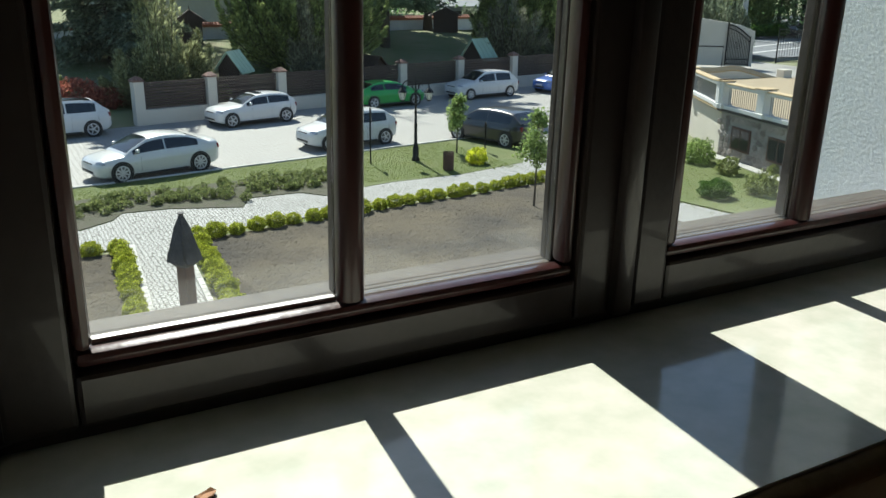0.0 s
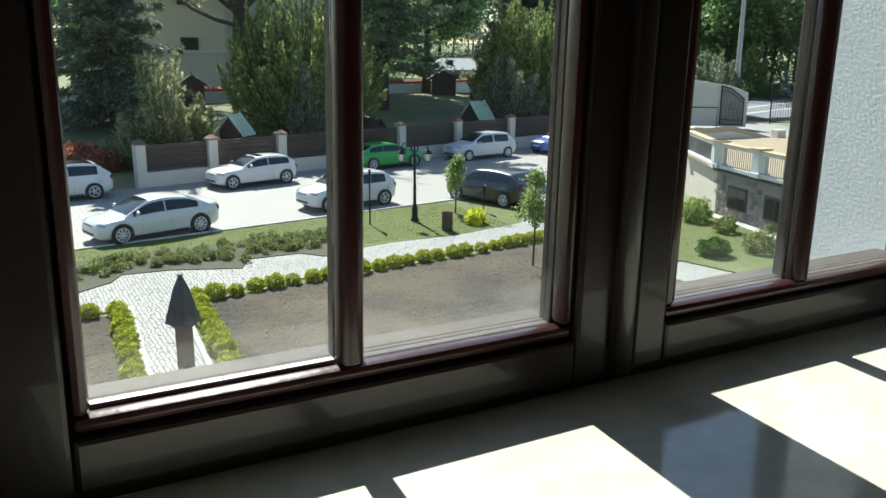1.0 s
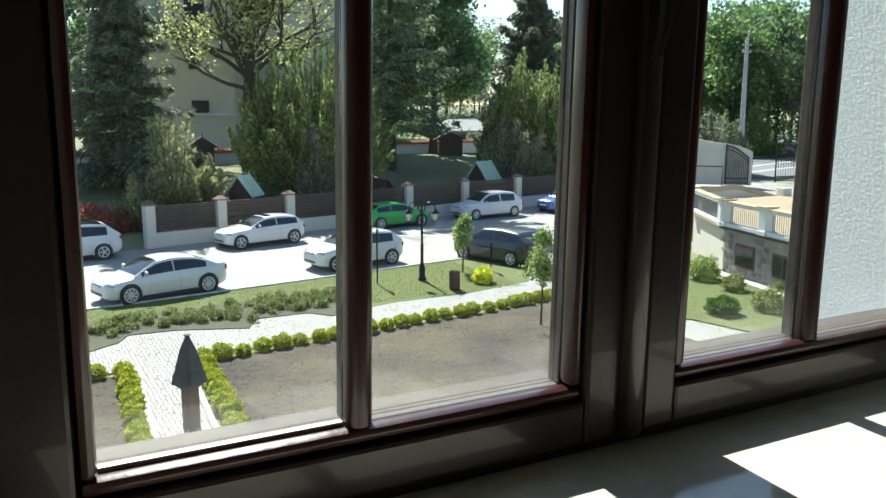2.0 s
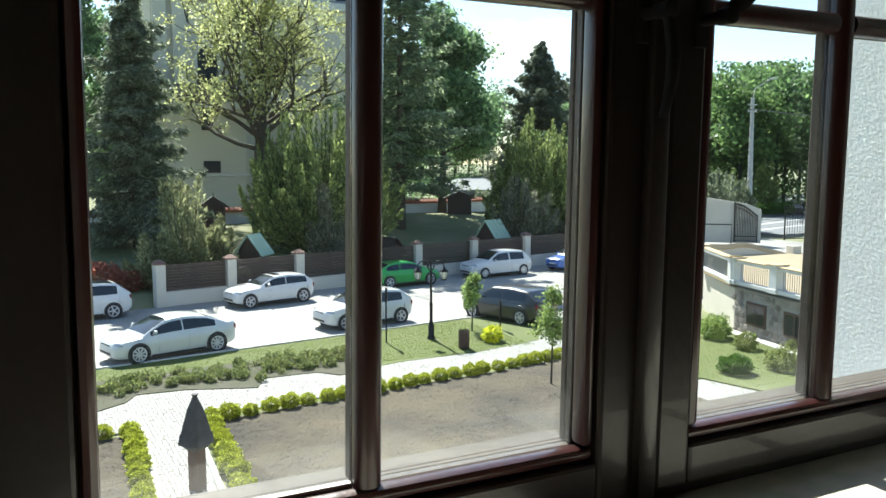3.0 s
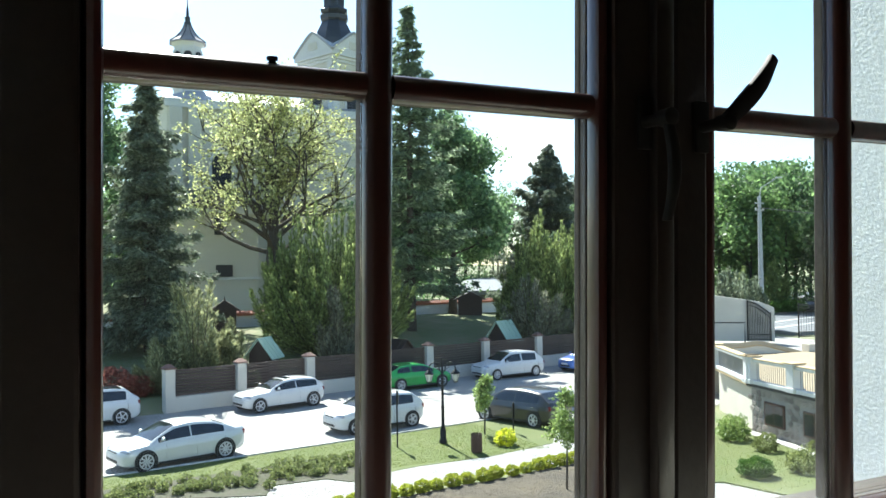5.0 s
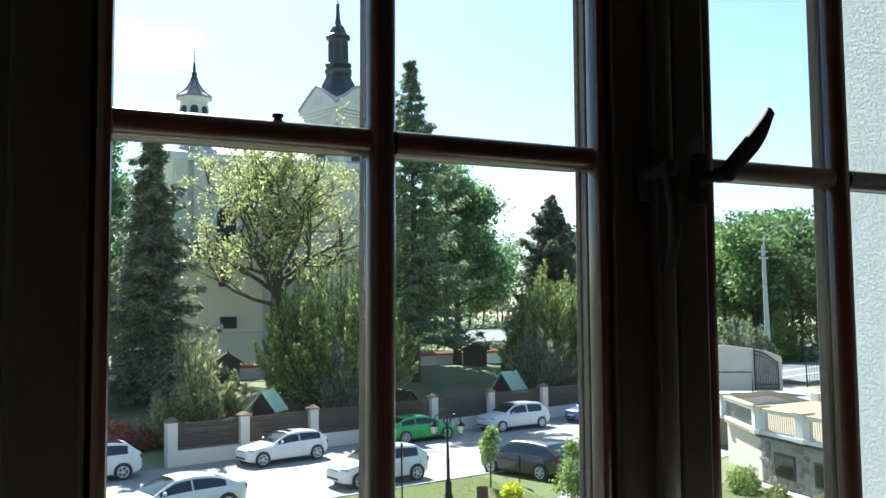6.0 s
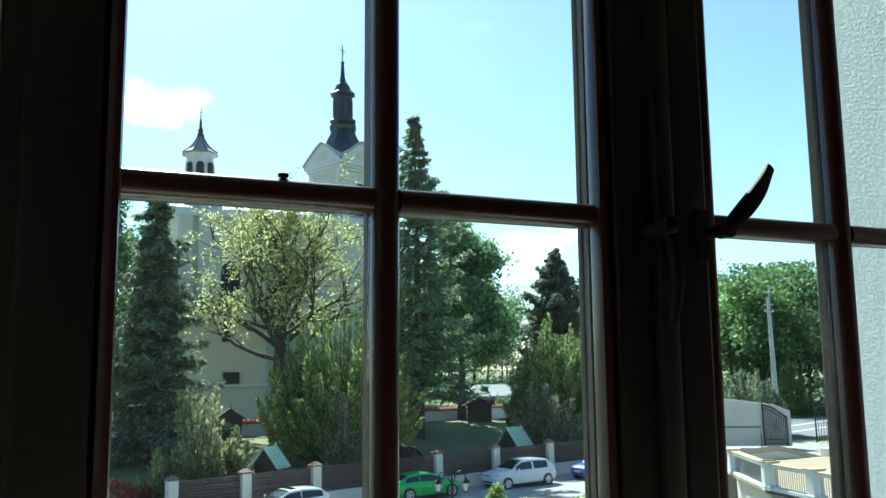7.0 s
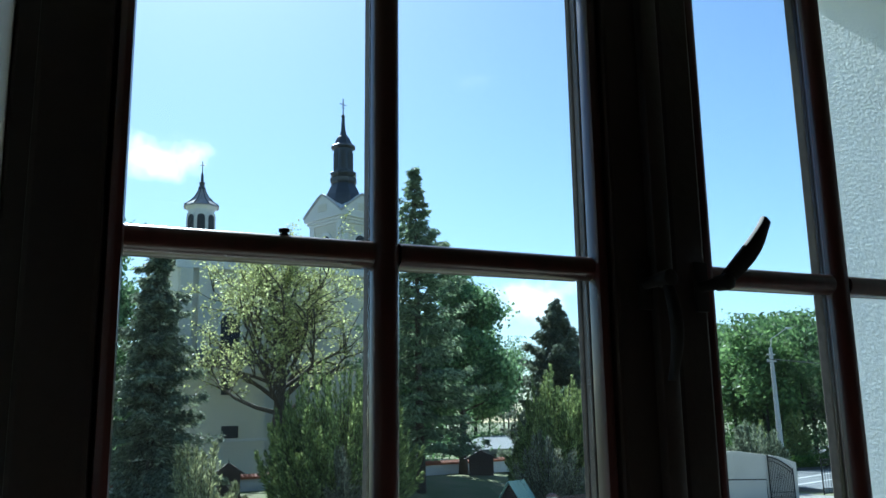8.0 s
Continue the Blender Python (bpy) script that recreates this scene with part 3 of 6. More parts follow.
def car(m, label, body, L, W, H, wb, front, hood, cab, belt, deck, wheel=0.32, spokes=5, glass_roof=False, sunroof=False, doors=None):
    """A car along its local +x (nose at +x), standing on z=0. front: overhang ahead of the front axle; hood: its height at the
    screen; cab: distances from the nose of screen foot, roof front, roof rear, rear glass foot; belt: waist height; deck: tail height;
    doors: stretches of side glass as shares of the cabin's length."""
    c = thing("car", m, label, "car", "parked cars")
    nose = L / 2
    X = lambda d: nose - d
    fa, ra = X(front), X(front + wb)
    a, b, d, e = cab
    top = [(0, hood - 0.3), (0.05, hood - 0.22), (0.2, hood - 0.14), (0.5, hood - 0.07), (a, hood), (a + 0.5, max(belt, hood + 0.01)), (e - 0.3, belt + 0.04), (min(e + 0.05, L - 0.15), deck), (L - 0.08, deck - 0.015), (L - 0.02, deck - 0.07), (L, deck - 0.18)]
    wid = [(0, 0.58), (0.05, 0.72), (0.15, 0.84), (0.4, 0.94), (0.9, 0.985), (1.6, 1.0), (L - 1.0, 0.995), (L - 0.4, 0.955), (L - 0.12, 0.88), (L - 0.03, 0.8), (L, 0.72)]
    bot = [(0, 0.36), (0.06, 0.27), (0.3, 0.21), (0.7, 0.2), (L - 0.7, 0.2), (L - 0.25, 0.25), (L, 0.4)]
    st = sorted(set([0, 0.02, 0.05, 0.1, 0.16, 0.25, 0.36, L - 0.36, L - 0.22, L - 0.12, L - 0.06, L - 0.02, L] + [round(float(v), 3) for v in np.linspace(0.5, L - 0.5, 26)]))
    g = Geo()
    rows = []
    for s in st:
        zt, w, zb = interp(top, s), interp(wid, s) * W / 2, interp(bot, s)
        zm = zb + (zt - zb) * 0.66
        half = [(0.0, zt + 0.03), (w * 0.4, zt + 0.026), (w * 0.72, zt + 0.008), (w * 0.88, zt - 0.02), (w * 0.935, zt - 0.055), (w * 0.965, zt - 0.1), (w * 0.985, zm + 0.03), (w * 0.997, zm), (w * 0.995, zm - 0.06), (w * 0.985, zb + 0.2), (w * 0.985, zb + 0.12), (w * 0.96, zb + 0.04), (w * 0.88, zb), (0.0, zb)]
        rows.append([(X(s), y, z) for y, z in half] + [(X(s), -y, z) for y, z in half[-2:0:-1]])
    n = len(rows[0])
    for r in rows:
        g.v += r
    for j in range(len(rows) - 1):
        for i in range(n):
            g.f.append((j * n + i, j * n + (i + 1) % n, (j + 1) * n + (i + 1) % n, (j + 1) * n + i))
    g.f.append(tuple(reversed(range(n))))
    g.f.append(tuple((len(rows) - 1) * n + i for i in range(n)))
    shell = part("body", g, body, c, "", True)
    # cabin: one curved skin from the waist over the roof, split into roof and pillars, side glass, screens
    line = [(a - 0.05, hood + 0.015), (a + (b - a) * 0.5, hood + (H - hood) * 0.56), (b, H - 0.045), ((b + d) / 2 - 0.1, H), (d, H - 0.075), (d + (e - d) * 0.5, deck + (H - 0.075 - deck) * 0.56), (e, deck + 0.02)]
    doors = doors or ([(0.08, 0.47), (0.5, 0.85)] if L < 4.0 else [(0.07, 0.45), (0.47, 0.84)])
    doors = [(a + (e - a) * p, a + (e - a) * q) for p, q in doors]
    marks = [a - 0.05, a + 0.06, b - 0.03, b + 0.12, b + 0.45, d - 0.12, d + 0.05, e - 0.07, e] + [v for p in doors for v in p]
    ss = sorted(set(round(float(v), 3) for v in list(np.linspace(a - 0.05, e, 30)) + marks))
    VS = (0.0, 0.1, 0.35, 0.6, 0.87, 1.0)
    skin = []
    for s in ss:
        zt, w = interp(line, s), interp(wid, s) * W / 2
        base = interp(top, s) - 0.055
        hf = min(1.0, max(0.0, (zt - base) / (H - base)))
        wr, zr = W / 2 * (0.86 - 0.15 * hf), max(base + 0.005, zt - 0.075 * (0.3 + 0.7 * hf))
        half = [(w * 0.935 + (wr - w * 0.935) * v ** 1.2, base + (zr - base) * v) for v in VS]
        half += [(wr * 0.92, zr + (zt - zr) * 0.5), (wr * 0.7, zr + (zt - zr) * 0.82), (wr * 0.35, zr + (zt - zr) * 0.97), (0.0, zt)]
        skin.append([(X(s), y, z) for y, z in half] + [(X(s), -y, z) for y, z in half[-2::-1]])
    n = len(skin[0])
    groups = {}
    for j in range(len(ss) - 1):
        mid = (ss[j] + ss[j + 1]) / 2
        for i in range(n - 1):
            k = i if i < 9 else n - 2 - i
            key = "cabin"
            if 1 <= k <= 3:
                for q, (p0, p1) in enumerate(doors):
                    if p0 < mid < p1:
                        key = "window", q, i < 9
            elif k >= 6:
                if a + 0.06 < mid < b - 0.03:
                    key = "windscreen"
                elif d + 0.05 < mid < e - 0.07:
                    key = "rear_window"
                elif (glass_roof and b + 0.12 < mid < d - 0.12) or (sunroof and k >= 7 and b + 0.12 < mid < b + 0.45):
                    key = "roof_glass"
            groups.setdefault(key, []).append((j, i))
    for key, cells in groups.items():
        used, gg = {}, Geo()
        for j, i in cells:
            face = []
            for p, q in ((j, i), (j + 1, i), (j + 1, i + 1), (j, i + 1)):
                if (p, q) not in used:
                    used[p, q] = len(gg.v)
                    gg.v.append(skin[p][q])
                face.append(used[p, q])
            gg.f.append(tuple(reversed(face)))
        nm = key if isinstance(key, str) else key[0]
        part(nm, gg, body if nm == "cabin" else CARGLASS, c, {"cabin": "", "window": "dark side window", "roof_glass": "dark roof glass"}.get(nm, "dark tinted glass"), True)
    # wheels; a flat dark disc behind each stands for the arch's shaded hollow
    for x in (fa, ra):
        for sgn in (1, -1):
            y = sgn * (W / 2 - 0.1)
            turn = Matrix.Translation((x, y, wheel)) @ pose(0, 0, 0, -90 * sgn, 0, 0)
            part("wheel_arch", Geo().lathe([(wheel + 0.055, 0.085), (wheel + 0.055, 0.1035), (wheel + 0.04, 0.104)], 24).turned(turn), DARKPLASTIC, shell, "flat dark disc for the shaded arch hollow", True)
            w = part("wheel", Geo().lathe([(wheel * 0.72, -0.1), (wheel * 0.97, -0.1), (wheel, -0.07), (wheel, 0.09), (wheel * 0.97, 0.118), (wheel * 0.74, 0.122), (wheel * 0.7, 0.1)], 24).turned(turn), TYRE, c, "black tyre", True)
            rim = Geo().lathe([(wheel * 0.7, 0.09), (wheel * 0.74, 0.125), (wheel * 0.66, 0.128), (wheel * 0.6, 0.1)], 24, caps=False)
            for q in range(spokes):
                sp = Geo().box(0.02, wheel * 0.66, -0.028, 0.028, 0.095, 0.124, 0.008).turned(pose(0, 0, 0, 0, 0, 360 * q / spokes))
                rim.add(sp.v, sp.f)
            rim.lathe([(0.06, 0.09), (0.055, 0.13), (0.02, 0.132)], 12)
            part("rim", rim.turned(turn), RIM, w, "light alloy rim", True)
    # lamps, mirrors, bumpers, plates, handles
    hz = hood - 0.2
    for sgn in (1, -1):
        part("headlight", Geo().lathe([(0.02, -0.02), (0.14, 0.0), (0.12, 0.05), (0.03, 0.07)], 12).turned(Matrix.Translation((X(0.2), sgn * W * 0.36, hz)) @ pose(0, 0, 0, 0, 62, sgn * 32) @ Matrix.Diagonal((0.55, 1.4, 1, 1))), LENS_W, c, "clear headlight", True)
        part("tail_light", Geo().box(X(L - 0.03), X(L - 0.28), sgn * W * 0.385 - 0.06, sgn * W * 0.385 + 0.085 * (1 if sgn > 0 else 0.7), deck - 0.3, deck - 0.11, 0.03), LENS_R, c, "red tail light", True)
        part("mirror", Geo().box(X(a + 0.42), X(a + 0.62) + 0.32, sgn * W * 0.5 - 0.01 - 0.11 * (sgn < 0), sgn * W * 0.5 + 0.12 * (sgn > 0), belt + 0.02, belt + 0.15, 0.04), body, c, "door mirror", True)
        for f in (0.46, 0.78) if L > 4.0 else (0.55,):
            hx = X(a + (e - a) * f)
            part("door_handle", Geo().box(hx - 0.09, hx + 0.09, sgn * W * 0.49 - 0.012, sgn * W * 0.49 + 0.018, belt - 0.17, belt - 0.14, 0.006), body, c)
        for f in ((0.16, 0.52, 0.86) if L > 4.0 else (0.18, 0.72)):
            sx = X(a + (e - a) * f)
            part("door_seam", Geo().box(sx - 0.004, sx + 0.004, sgn * W * 0.494 - 0.02, sgn * W * 0.494 + 0.003, 0.34, belt - 0.15), DARKPLASTIC, shell)
        part("side_skirt", Geo().box(ra + wheel + 0.08, fa - wheel - 0.08, sgn * W * 0.475 - 0.025, sgn * W * 0.475 + 0.025, 0.185, 0.27, 0.02), DARKPLASTIC, shell, "dark sill strip")
    part("grille", Geo().box(X(0.16), X(-0.004), -W * 0.27, W * 0.27, 0.34, 0.45, 0.02), DARKPLASTIC, c, "dark front air intake", True)
    part("grille", Geo().box(X(0.14), X(0.012), -W * 0.2, W * 0.2, hood - 0.3, hood - 0.21, 0.02), DARKPLASTIC, c)
    part("rear_bumper", Geo().box(X(L + 0.005), X(L - 0.2), -W * 0.34, W * 0.34, 0.3, 0.42, 0.03), DARKPLASTIC, c, "", True)
    part("number_plate", Geo().box(X(0.02), X(-0.012), -0.26, 0.26, 0.46, 0.56), PLATE, c, "blank white plate")
    part("number_plate", Geo().box(X(L + 0.01), X(L - 0.03), -0.26, 0.26, deck - 0.36, deck - 0.25), PLATE, c)
    return c


def place(mx, my, ang):
    return pose(mx, my, 0.022, 0, 0, ang)


HATCH = dict(front=0.88, hood=0.92, belt=0.95, deck=0.98)
car(place(5.12, 30.84, 194.5), "pearl white saloon car parked by the verge", SILVER_P, 4.55, 1.86, 1.45, 2.86, front=0.82, hood=0.9, cab=(1.02, 1.95, 3.3, 4.12), belt=0.96, deck=1.05, wheel=0.345, spokes=9, doors=[(0.08, 0.45), (0.465, 0.86)])
car(place(11.4, 39.95, 193.0), "white hatchback with sunroof parked along the fence", WHITE_P, 4.3, 1.77, 1.43, 2.88, front=0.7, hood=0.93, cab=(1.3, 2.15, 3.75, 4.25), belt=0.96, deck=1.0, wheel=0.33, sunroof=True, doors=[(0.08, 0.46), (0.475, 0.86)])
car(place(13.4, 32.78, 189.0), "white hatchback parked by the verge", WHITE_P, 4.2, 1.76, 1.49, 2.7, front=0.78, hood=0.95, cab=(0.95, 1.85, 3.6, 4.12), belt=0.97, deck=1.02, wheel=0.315)
car(place(19.75, 42.4, 8.0), "bright green low coupe parked along the fence", GREEN_P, 4.26, 1.81, 1.4, 2.68, front=0.82, hood=0.9, cab=(1.05, 1.95, 3.35, 4.1), belt=0.95, deck=1.0, wheel=0.33, doors=[(0.09, 0.56), (0.58, 0.85)])
car(place(26.4, 43.3, 187.0), "old white five-door hatchback by the fence", WHITE_P, 4.6, 1.8, 1.55, 2.95, front=0.82, hood=0.98, cab=(1.2, 2.05, 3.9, 4.45), belt=0.94, deck=0.98, wheel=0.305, spokes=8, doors=[(0.09, 0.46), (0.49, 0.82)])
car(place(32.4, 43.5, 190.0), "blue boxy hatchback parked at the street end", BLUE_P, 3.95, 1.66, 1.42, 2.47, front=0.8, hood=0.92, cab=(1.1, 1.75, 3.5, 3.9), belt=0.93, deck=0.95, wheel=0.29, spokes=8)
car(place(19.45, 30.75, 107.0), "dark grey estate car parked nose to the kerb", GREY_P, 4.4, 1.78, 1.5, 2.72, front=0.85, hood=0.93, cab=(0.95, 1.85, 3.7, 4.3), belt=0.98, deck=1.05, wheel=0.33, spokes=6)
car(place(2.75, 39.85, 187.0), "white crossover car with black glass roof by the hedge", WHITE_P, 4.37, 1.84, 1.62, 2.61, front=0.9, hood=1.02, cab=(1.0, 1.85, 3.7, 4.25), belt=1.05, deck=1.12, wheel=0.34, glass_roof=True)

# ---- street furniture and fence ----
IRON = mat("black_iron", (0.018, 0.018, 0.018), rough=0.5, metal=0.5, bump=0.05)
LAMPGLASS = mat("frosted_lamp_glass", (0.7, 0.7, 0.66), rough=0.3, bump=0)
WOOD_DARK = mat("stained_boards", (0.075, 0.05, 0.04), (0.05, 0.032, 0.026), rough=0.6, big=3, fine=40, spread=0.25, stretch=(0.15, 1, 1))
WOOD_BROWN = mat("brown_post", (0.13, 0.075, 0.055), (0.09, 0.05, 0.04), rough=0.7, big=3, fine=40, stretch=(1, 1, 0.15))
SHINGLE = mat("grey_shingle", (0.085, 0.08, 0.08), (0.05, 0.048, 0.05), rough=0.75, big=2, fine=30, spread=0.2)
WALLPAINT = mat("cream_render", (0.66, 0.62, 0.54), (0.55, 0.51, 0.44), rough=0.85, big=0.7, fine=20, bump=0.2)
WHITEWALL = mat("white_render", (0.72, 0.72, 0.7), (0.6, 0.6, 0.58), rough=0.85, big=0.7, fine=20, bump=0.2)
BRICKCAP = mat("brick_cap", (0.25, 0.14, 0.105), (0.17, 0.095, 0.075), rough=0.8, big=4, fine=30, spread=0.2)
TILE = mat("red_tile", (0.42, 0.15, 0.085), (0.33, 0.11, 0.065), rough=0.7, big=4, fine=30)
GREENROOF = mat("green_sheet_roof", (0.36, 0.5, 0.38), (0.44, 0.56, 0.45), rough=0.45, big=2, fine=18, bump=0.05)
STONE = mat("field_stone", (0.34, 0.3, 0.27), (0.22, 0.19, 0.17), rough=0.85, big=5, fine=30, spread=0.4, bump=0.5)
MORTAR = mat("mortar", (0.36, 0.34, 0.31), rough=0.9, fine=40)
COPING = mat("ochre_coping", (0.55, 0.42, 0.24), (0.45, 0.34, 0.2), rough=0.8, fine=30)

# kerb stones along the verge
kerb = thing("kerb", pose(0, 0, 0), "pale stone kerb along the street", "kerb", kind="structure")
KS = Geo().box(-0.49, 0.49, -0.06, 0.06, 0, 0.11, 0.015).mesh("kerb_stone", EDGING)
for i in range(26):
    x = -5.5 + i
    o = part("kerb_stone", KS, None, kerb)
    o.matrix_local = pose(x, KERB(x), 0.0, 0, 0, math.degrees(math.atan(0.138)))
# edging blocks of the garden walk
edge = thing("path_edging", pose(0, 0, 0), "white stone blocks edging the garden walk", "edging", kind="structure")
ES = Geo().box(-0.07, 0.07, -0.12, 0.12, 0, 0.1, 0.015).mesh("edging_block", EDGING)
for i in range(30):
    for x in (2.98, 4.22):
        y = 14.6 + i * 0.255
        o = part("edging_block", ES, None, edge)
        o.matrix_local = pose(x + 0.083 * (y - 22), y, 0.0, 0, 0, -4.7 + random.uniform(-2, 2))

# slatted fence: low wall, posts with brick caps, dark boards
fence = thing("fence", pose(0, 0, 0), "dark slatted wooden fence on a low cream wall with posts", "fence", kind="structure")
PX = [6.5, 10.05, 13.85, 17.7, 21.6, 25.9, 30.4, 34.9, 39.4]
fa = math.degrees(math.atan(0.2))
for x in PX:
    post = part("post", B(-0.24, 0.24, -0.24, 0.24, -0.1, 2.05, 0.02), WALLPAINT, fence, "cream rendered post")
    post.matrix_local = pose(x, FENCE(x), 0, 0, 0, fa)
    cap = part("cap", Geo().box(-0.29, 0.29, -0.29, 0.29, 2.05, 2.13, 0.01).add([(-0.27, -0.27, 2.13), (0.27, -0.27, 2.13), (0.27, 0.27, 2.13), (-0.27, 0.27, 2.13), (-0.09, 0, 2.29), (0.09, 0, 2.29)],
               [(0, 1, 5, 4), (1, 2, 5), (2, 3, 4, 5), (3, 0, 4)]), BRICKCAP, post, "red brick cap")
for a, b in zip(PX, PX[1:]):
    ln = math.hypot(b - a, FENCE(b) - FENCE(a)) - 0.48
    mid = pose((a + b) / 2, (FENCE(a) + FENCE(b)) / 2, 0, 0, 0, fa)
    w = part("low_wall", B(-ln / 2, ln / 2, -0.16, 0.16, -0.1, 0.72, 0.015), WALLPAINT, fence, "low cream rendered wall")
    w.matrix_local = mid
    k = 9
    SL = Geo().box(-ln / 2 + 0.02, ln / 2 - 0.02, -0.014, 0.014, 0, 0.115, 0.0).mesh("slat", WOOD_DARK)
    for i in range(k):
        s = part("slat", SL, None, fence)
        s.matrix_local = mid @ pose(0, 0.02 * (i % 2), 0.745 + i * 0.142, random.uniform(-2, 2), 0, 0)
    for u in (-0.46, 0.0, 0.46):
        r = part("upright", B(-0.035, 0.035, 0.04, 0.09, 0.72, 2.0), WOOD_DARK, fence)
        r.matrix_local = mid @ pose(u * ln, 0, 0)


def street_lamp(x, y, ang):
    """Twin-armed lantern post."""
    l = thing("street_lamp", pose(x, y, 0.06, 0, 0, ang), "black cast-iron street lamp with two hanging lanterns", "street lamp")
    part("post", Geo().lathe([(0.15, 0), (0.15, 0.1), (0.11, 0.16), (0.12, 0.5), (0.08, 0.58), (0.095, 0.62), (0.06, 0.7), (0.058, 1.3), (0.075, 1.35), (0.05, 1.42), (0.042, 2.5), (0.06, 2.54), (0.035, 2.6), (0.03, 2.95), (0.05, 3.0), (0.012, 3.12), (0.03, 3.16), (0.005, 3.24)], 14), IRON, l, "", True)
    for s in (1, -1):
        pts = [(0, 0, 2.62)] + [(s * (0.08 + 0.42 * (1 - math.cos(u)) / 2 + 0.02), 0, 2.7 + 0.34 * math.sin(u)) for u in np.linspace(0.1, math.pi * 0.93, 12)]
        arm = part("arm", Geo().tube(pts, [0.022] * len(pts), 8), IRON, l, "", True)
        part("scroll", Geo().tube([(s * (0.16 + 0.09 * math.cos(u) * (1 - u / 9)), 0, 2.84 + 0.09 * math.sin(u) * (1 - u / 9)) for u in np.linspace(0, 6, 16)], [0.012] * 16, 6), IRON, arm)
        x0 = s * 0.5
        lan = part("lantern", Geo().lathe([(0.07, 2.28), (0.09, 2.32), (0.09, 2.33)], 6, x0).lathe([(0.17, 2.6), (0.18, 2.63), (0.1, 2.72), (0.05, 2.76), (0.03, 2.82)], 6, x0), IRON, l, "black lantern cage and roof")
        part("lantern_glass", Geo().lathe([(0.085, 2.33), (0.155, 2.6)], 6, x0), LAMPGLASS, lan, "pale lantern glass")
        for q in range(6):
            a = q * math.pi / 3
            part("cage_bar", Geo().tube([(x0 + 0.09 * math.cos(a), 0.09 * math.sin(a), 2.32), (x0 + 0.165 * math.cos(a), 0.165 * math.sin(a), 2.61)], [0.009, 0.009], 4), IRON, lan)


street_lamp(14.45, 28.4, -25)


def sign_post(x, y, h, ang):
    s = thing("sign_post", pose(x, y, 0.06, 0, 0, ang), "thin dark post with a small plate seen edge-on", "sign post")
    part("pole", Geo().tube([(0, 0, 0), (0, 0, h)], [0.03, 0.03], 8), IRON, s)
    part("plate", B(-0.2, 0.2, -0.045, -0.03, h - 0.55, h - 0.02, 0.004), IRON, s, "dark back of a sign plate")


sign_post(12.65, 28.6, 2.1, 62)
sign_post(17.75, 28.7, 1.2, 62)

# slatted litter bin
bin_thing = thing("litter_bin", pose(14.75, 26.35, 0.06, 0, 0, 10) @ Matrix.Diagonal((0.8, 0.8, 0.8, 1)), "round litter bin of dark wooden slats", "litter bin")
part("liner", Geo().lathe([(0.19, 0.08), (0.21, 0.78), (0.19, 0.78), (0.17, 0.1)], 16), IRON, bin_thing, "dark inner liner", True)
SLT = Geo().box(-0.042, 0.042, 0.225, 0.25, 0.05, 0.86, 0.006).mesh("bin_slat", WOOD_BROWN)
for i in range(14):
    o = part("slat", SLT, None, bin_thing)
    o.matrix_local = pose(0, 0, 0, 0, 0, i * 360 / 14)
part("foot", Geo().lathe([(0.2, 0), (0.2, 0.08)], 14), IRON, bin_thing)

# wooden post with a steep shingled pyramid roof, by the garden walk
wp = thing("roofed_post", pose(3.38, 17.35, 0.05, 0, 0, 34), "brown wooden wayside post with steep grey shingled roof", "wayside post")
part("post", B(-0.13, 0.13, -0.13, 0.13, 0, 1.25, 0.01), WOOD_BROWN, wp, "square brown wooden post")
roof = part("roof", Geo().lathe([(0.17, 0.86), (0.37, 1.02), (0.34, 1.08), (0.25, 1.42), (0.16, 1.74), (0.07, 1.93), (0.04, 1.95)], 4, turn=math.pi / 4), SHINGLE, wp, "steep grey shingled roof")
part("finial", Geo().lathe([(0.05, 1.92), (0.07, 1.96), (0.035, 1.99), (0.07, 2.02), (0.08, 2.04), (0.02, 2.05)], 10), SHINGLE, wp, "", True)
SH = Geo().box(-0.045, 0.045, -0.006, 0.006, -0.13, 0.0).mesh("shingle", SHINGLE)
for side in range(4):
    for r in range(9):
        u = r / 9
        z = 1.04 + 0.84 * u
        half = 0.245 - 0.185 * u
        k = max(1, int(half * 2 / 0.088))
        for i in range(k):
            o = part("shingle", SH, None, roof)
            o.matrix_local = pose(0, 0, 0, 0, 0, side * 90) @ pose((i + 0.5 - k / 2) * 0.088, -half - 0.008, z + 0.08, -13 + random.uniform(-2, 2), 0, 0)


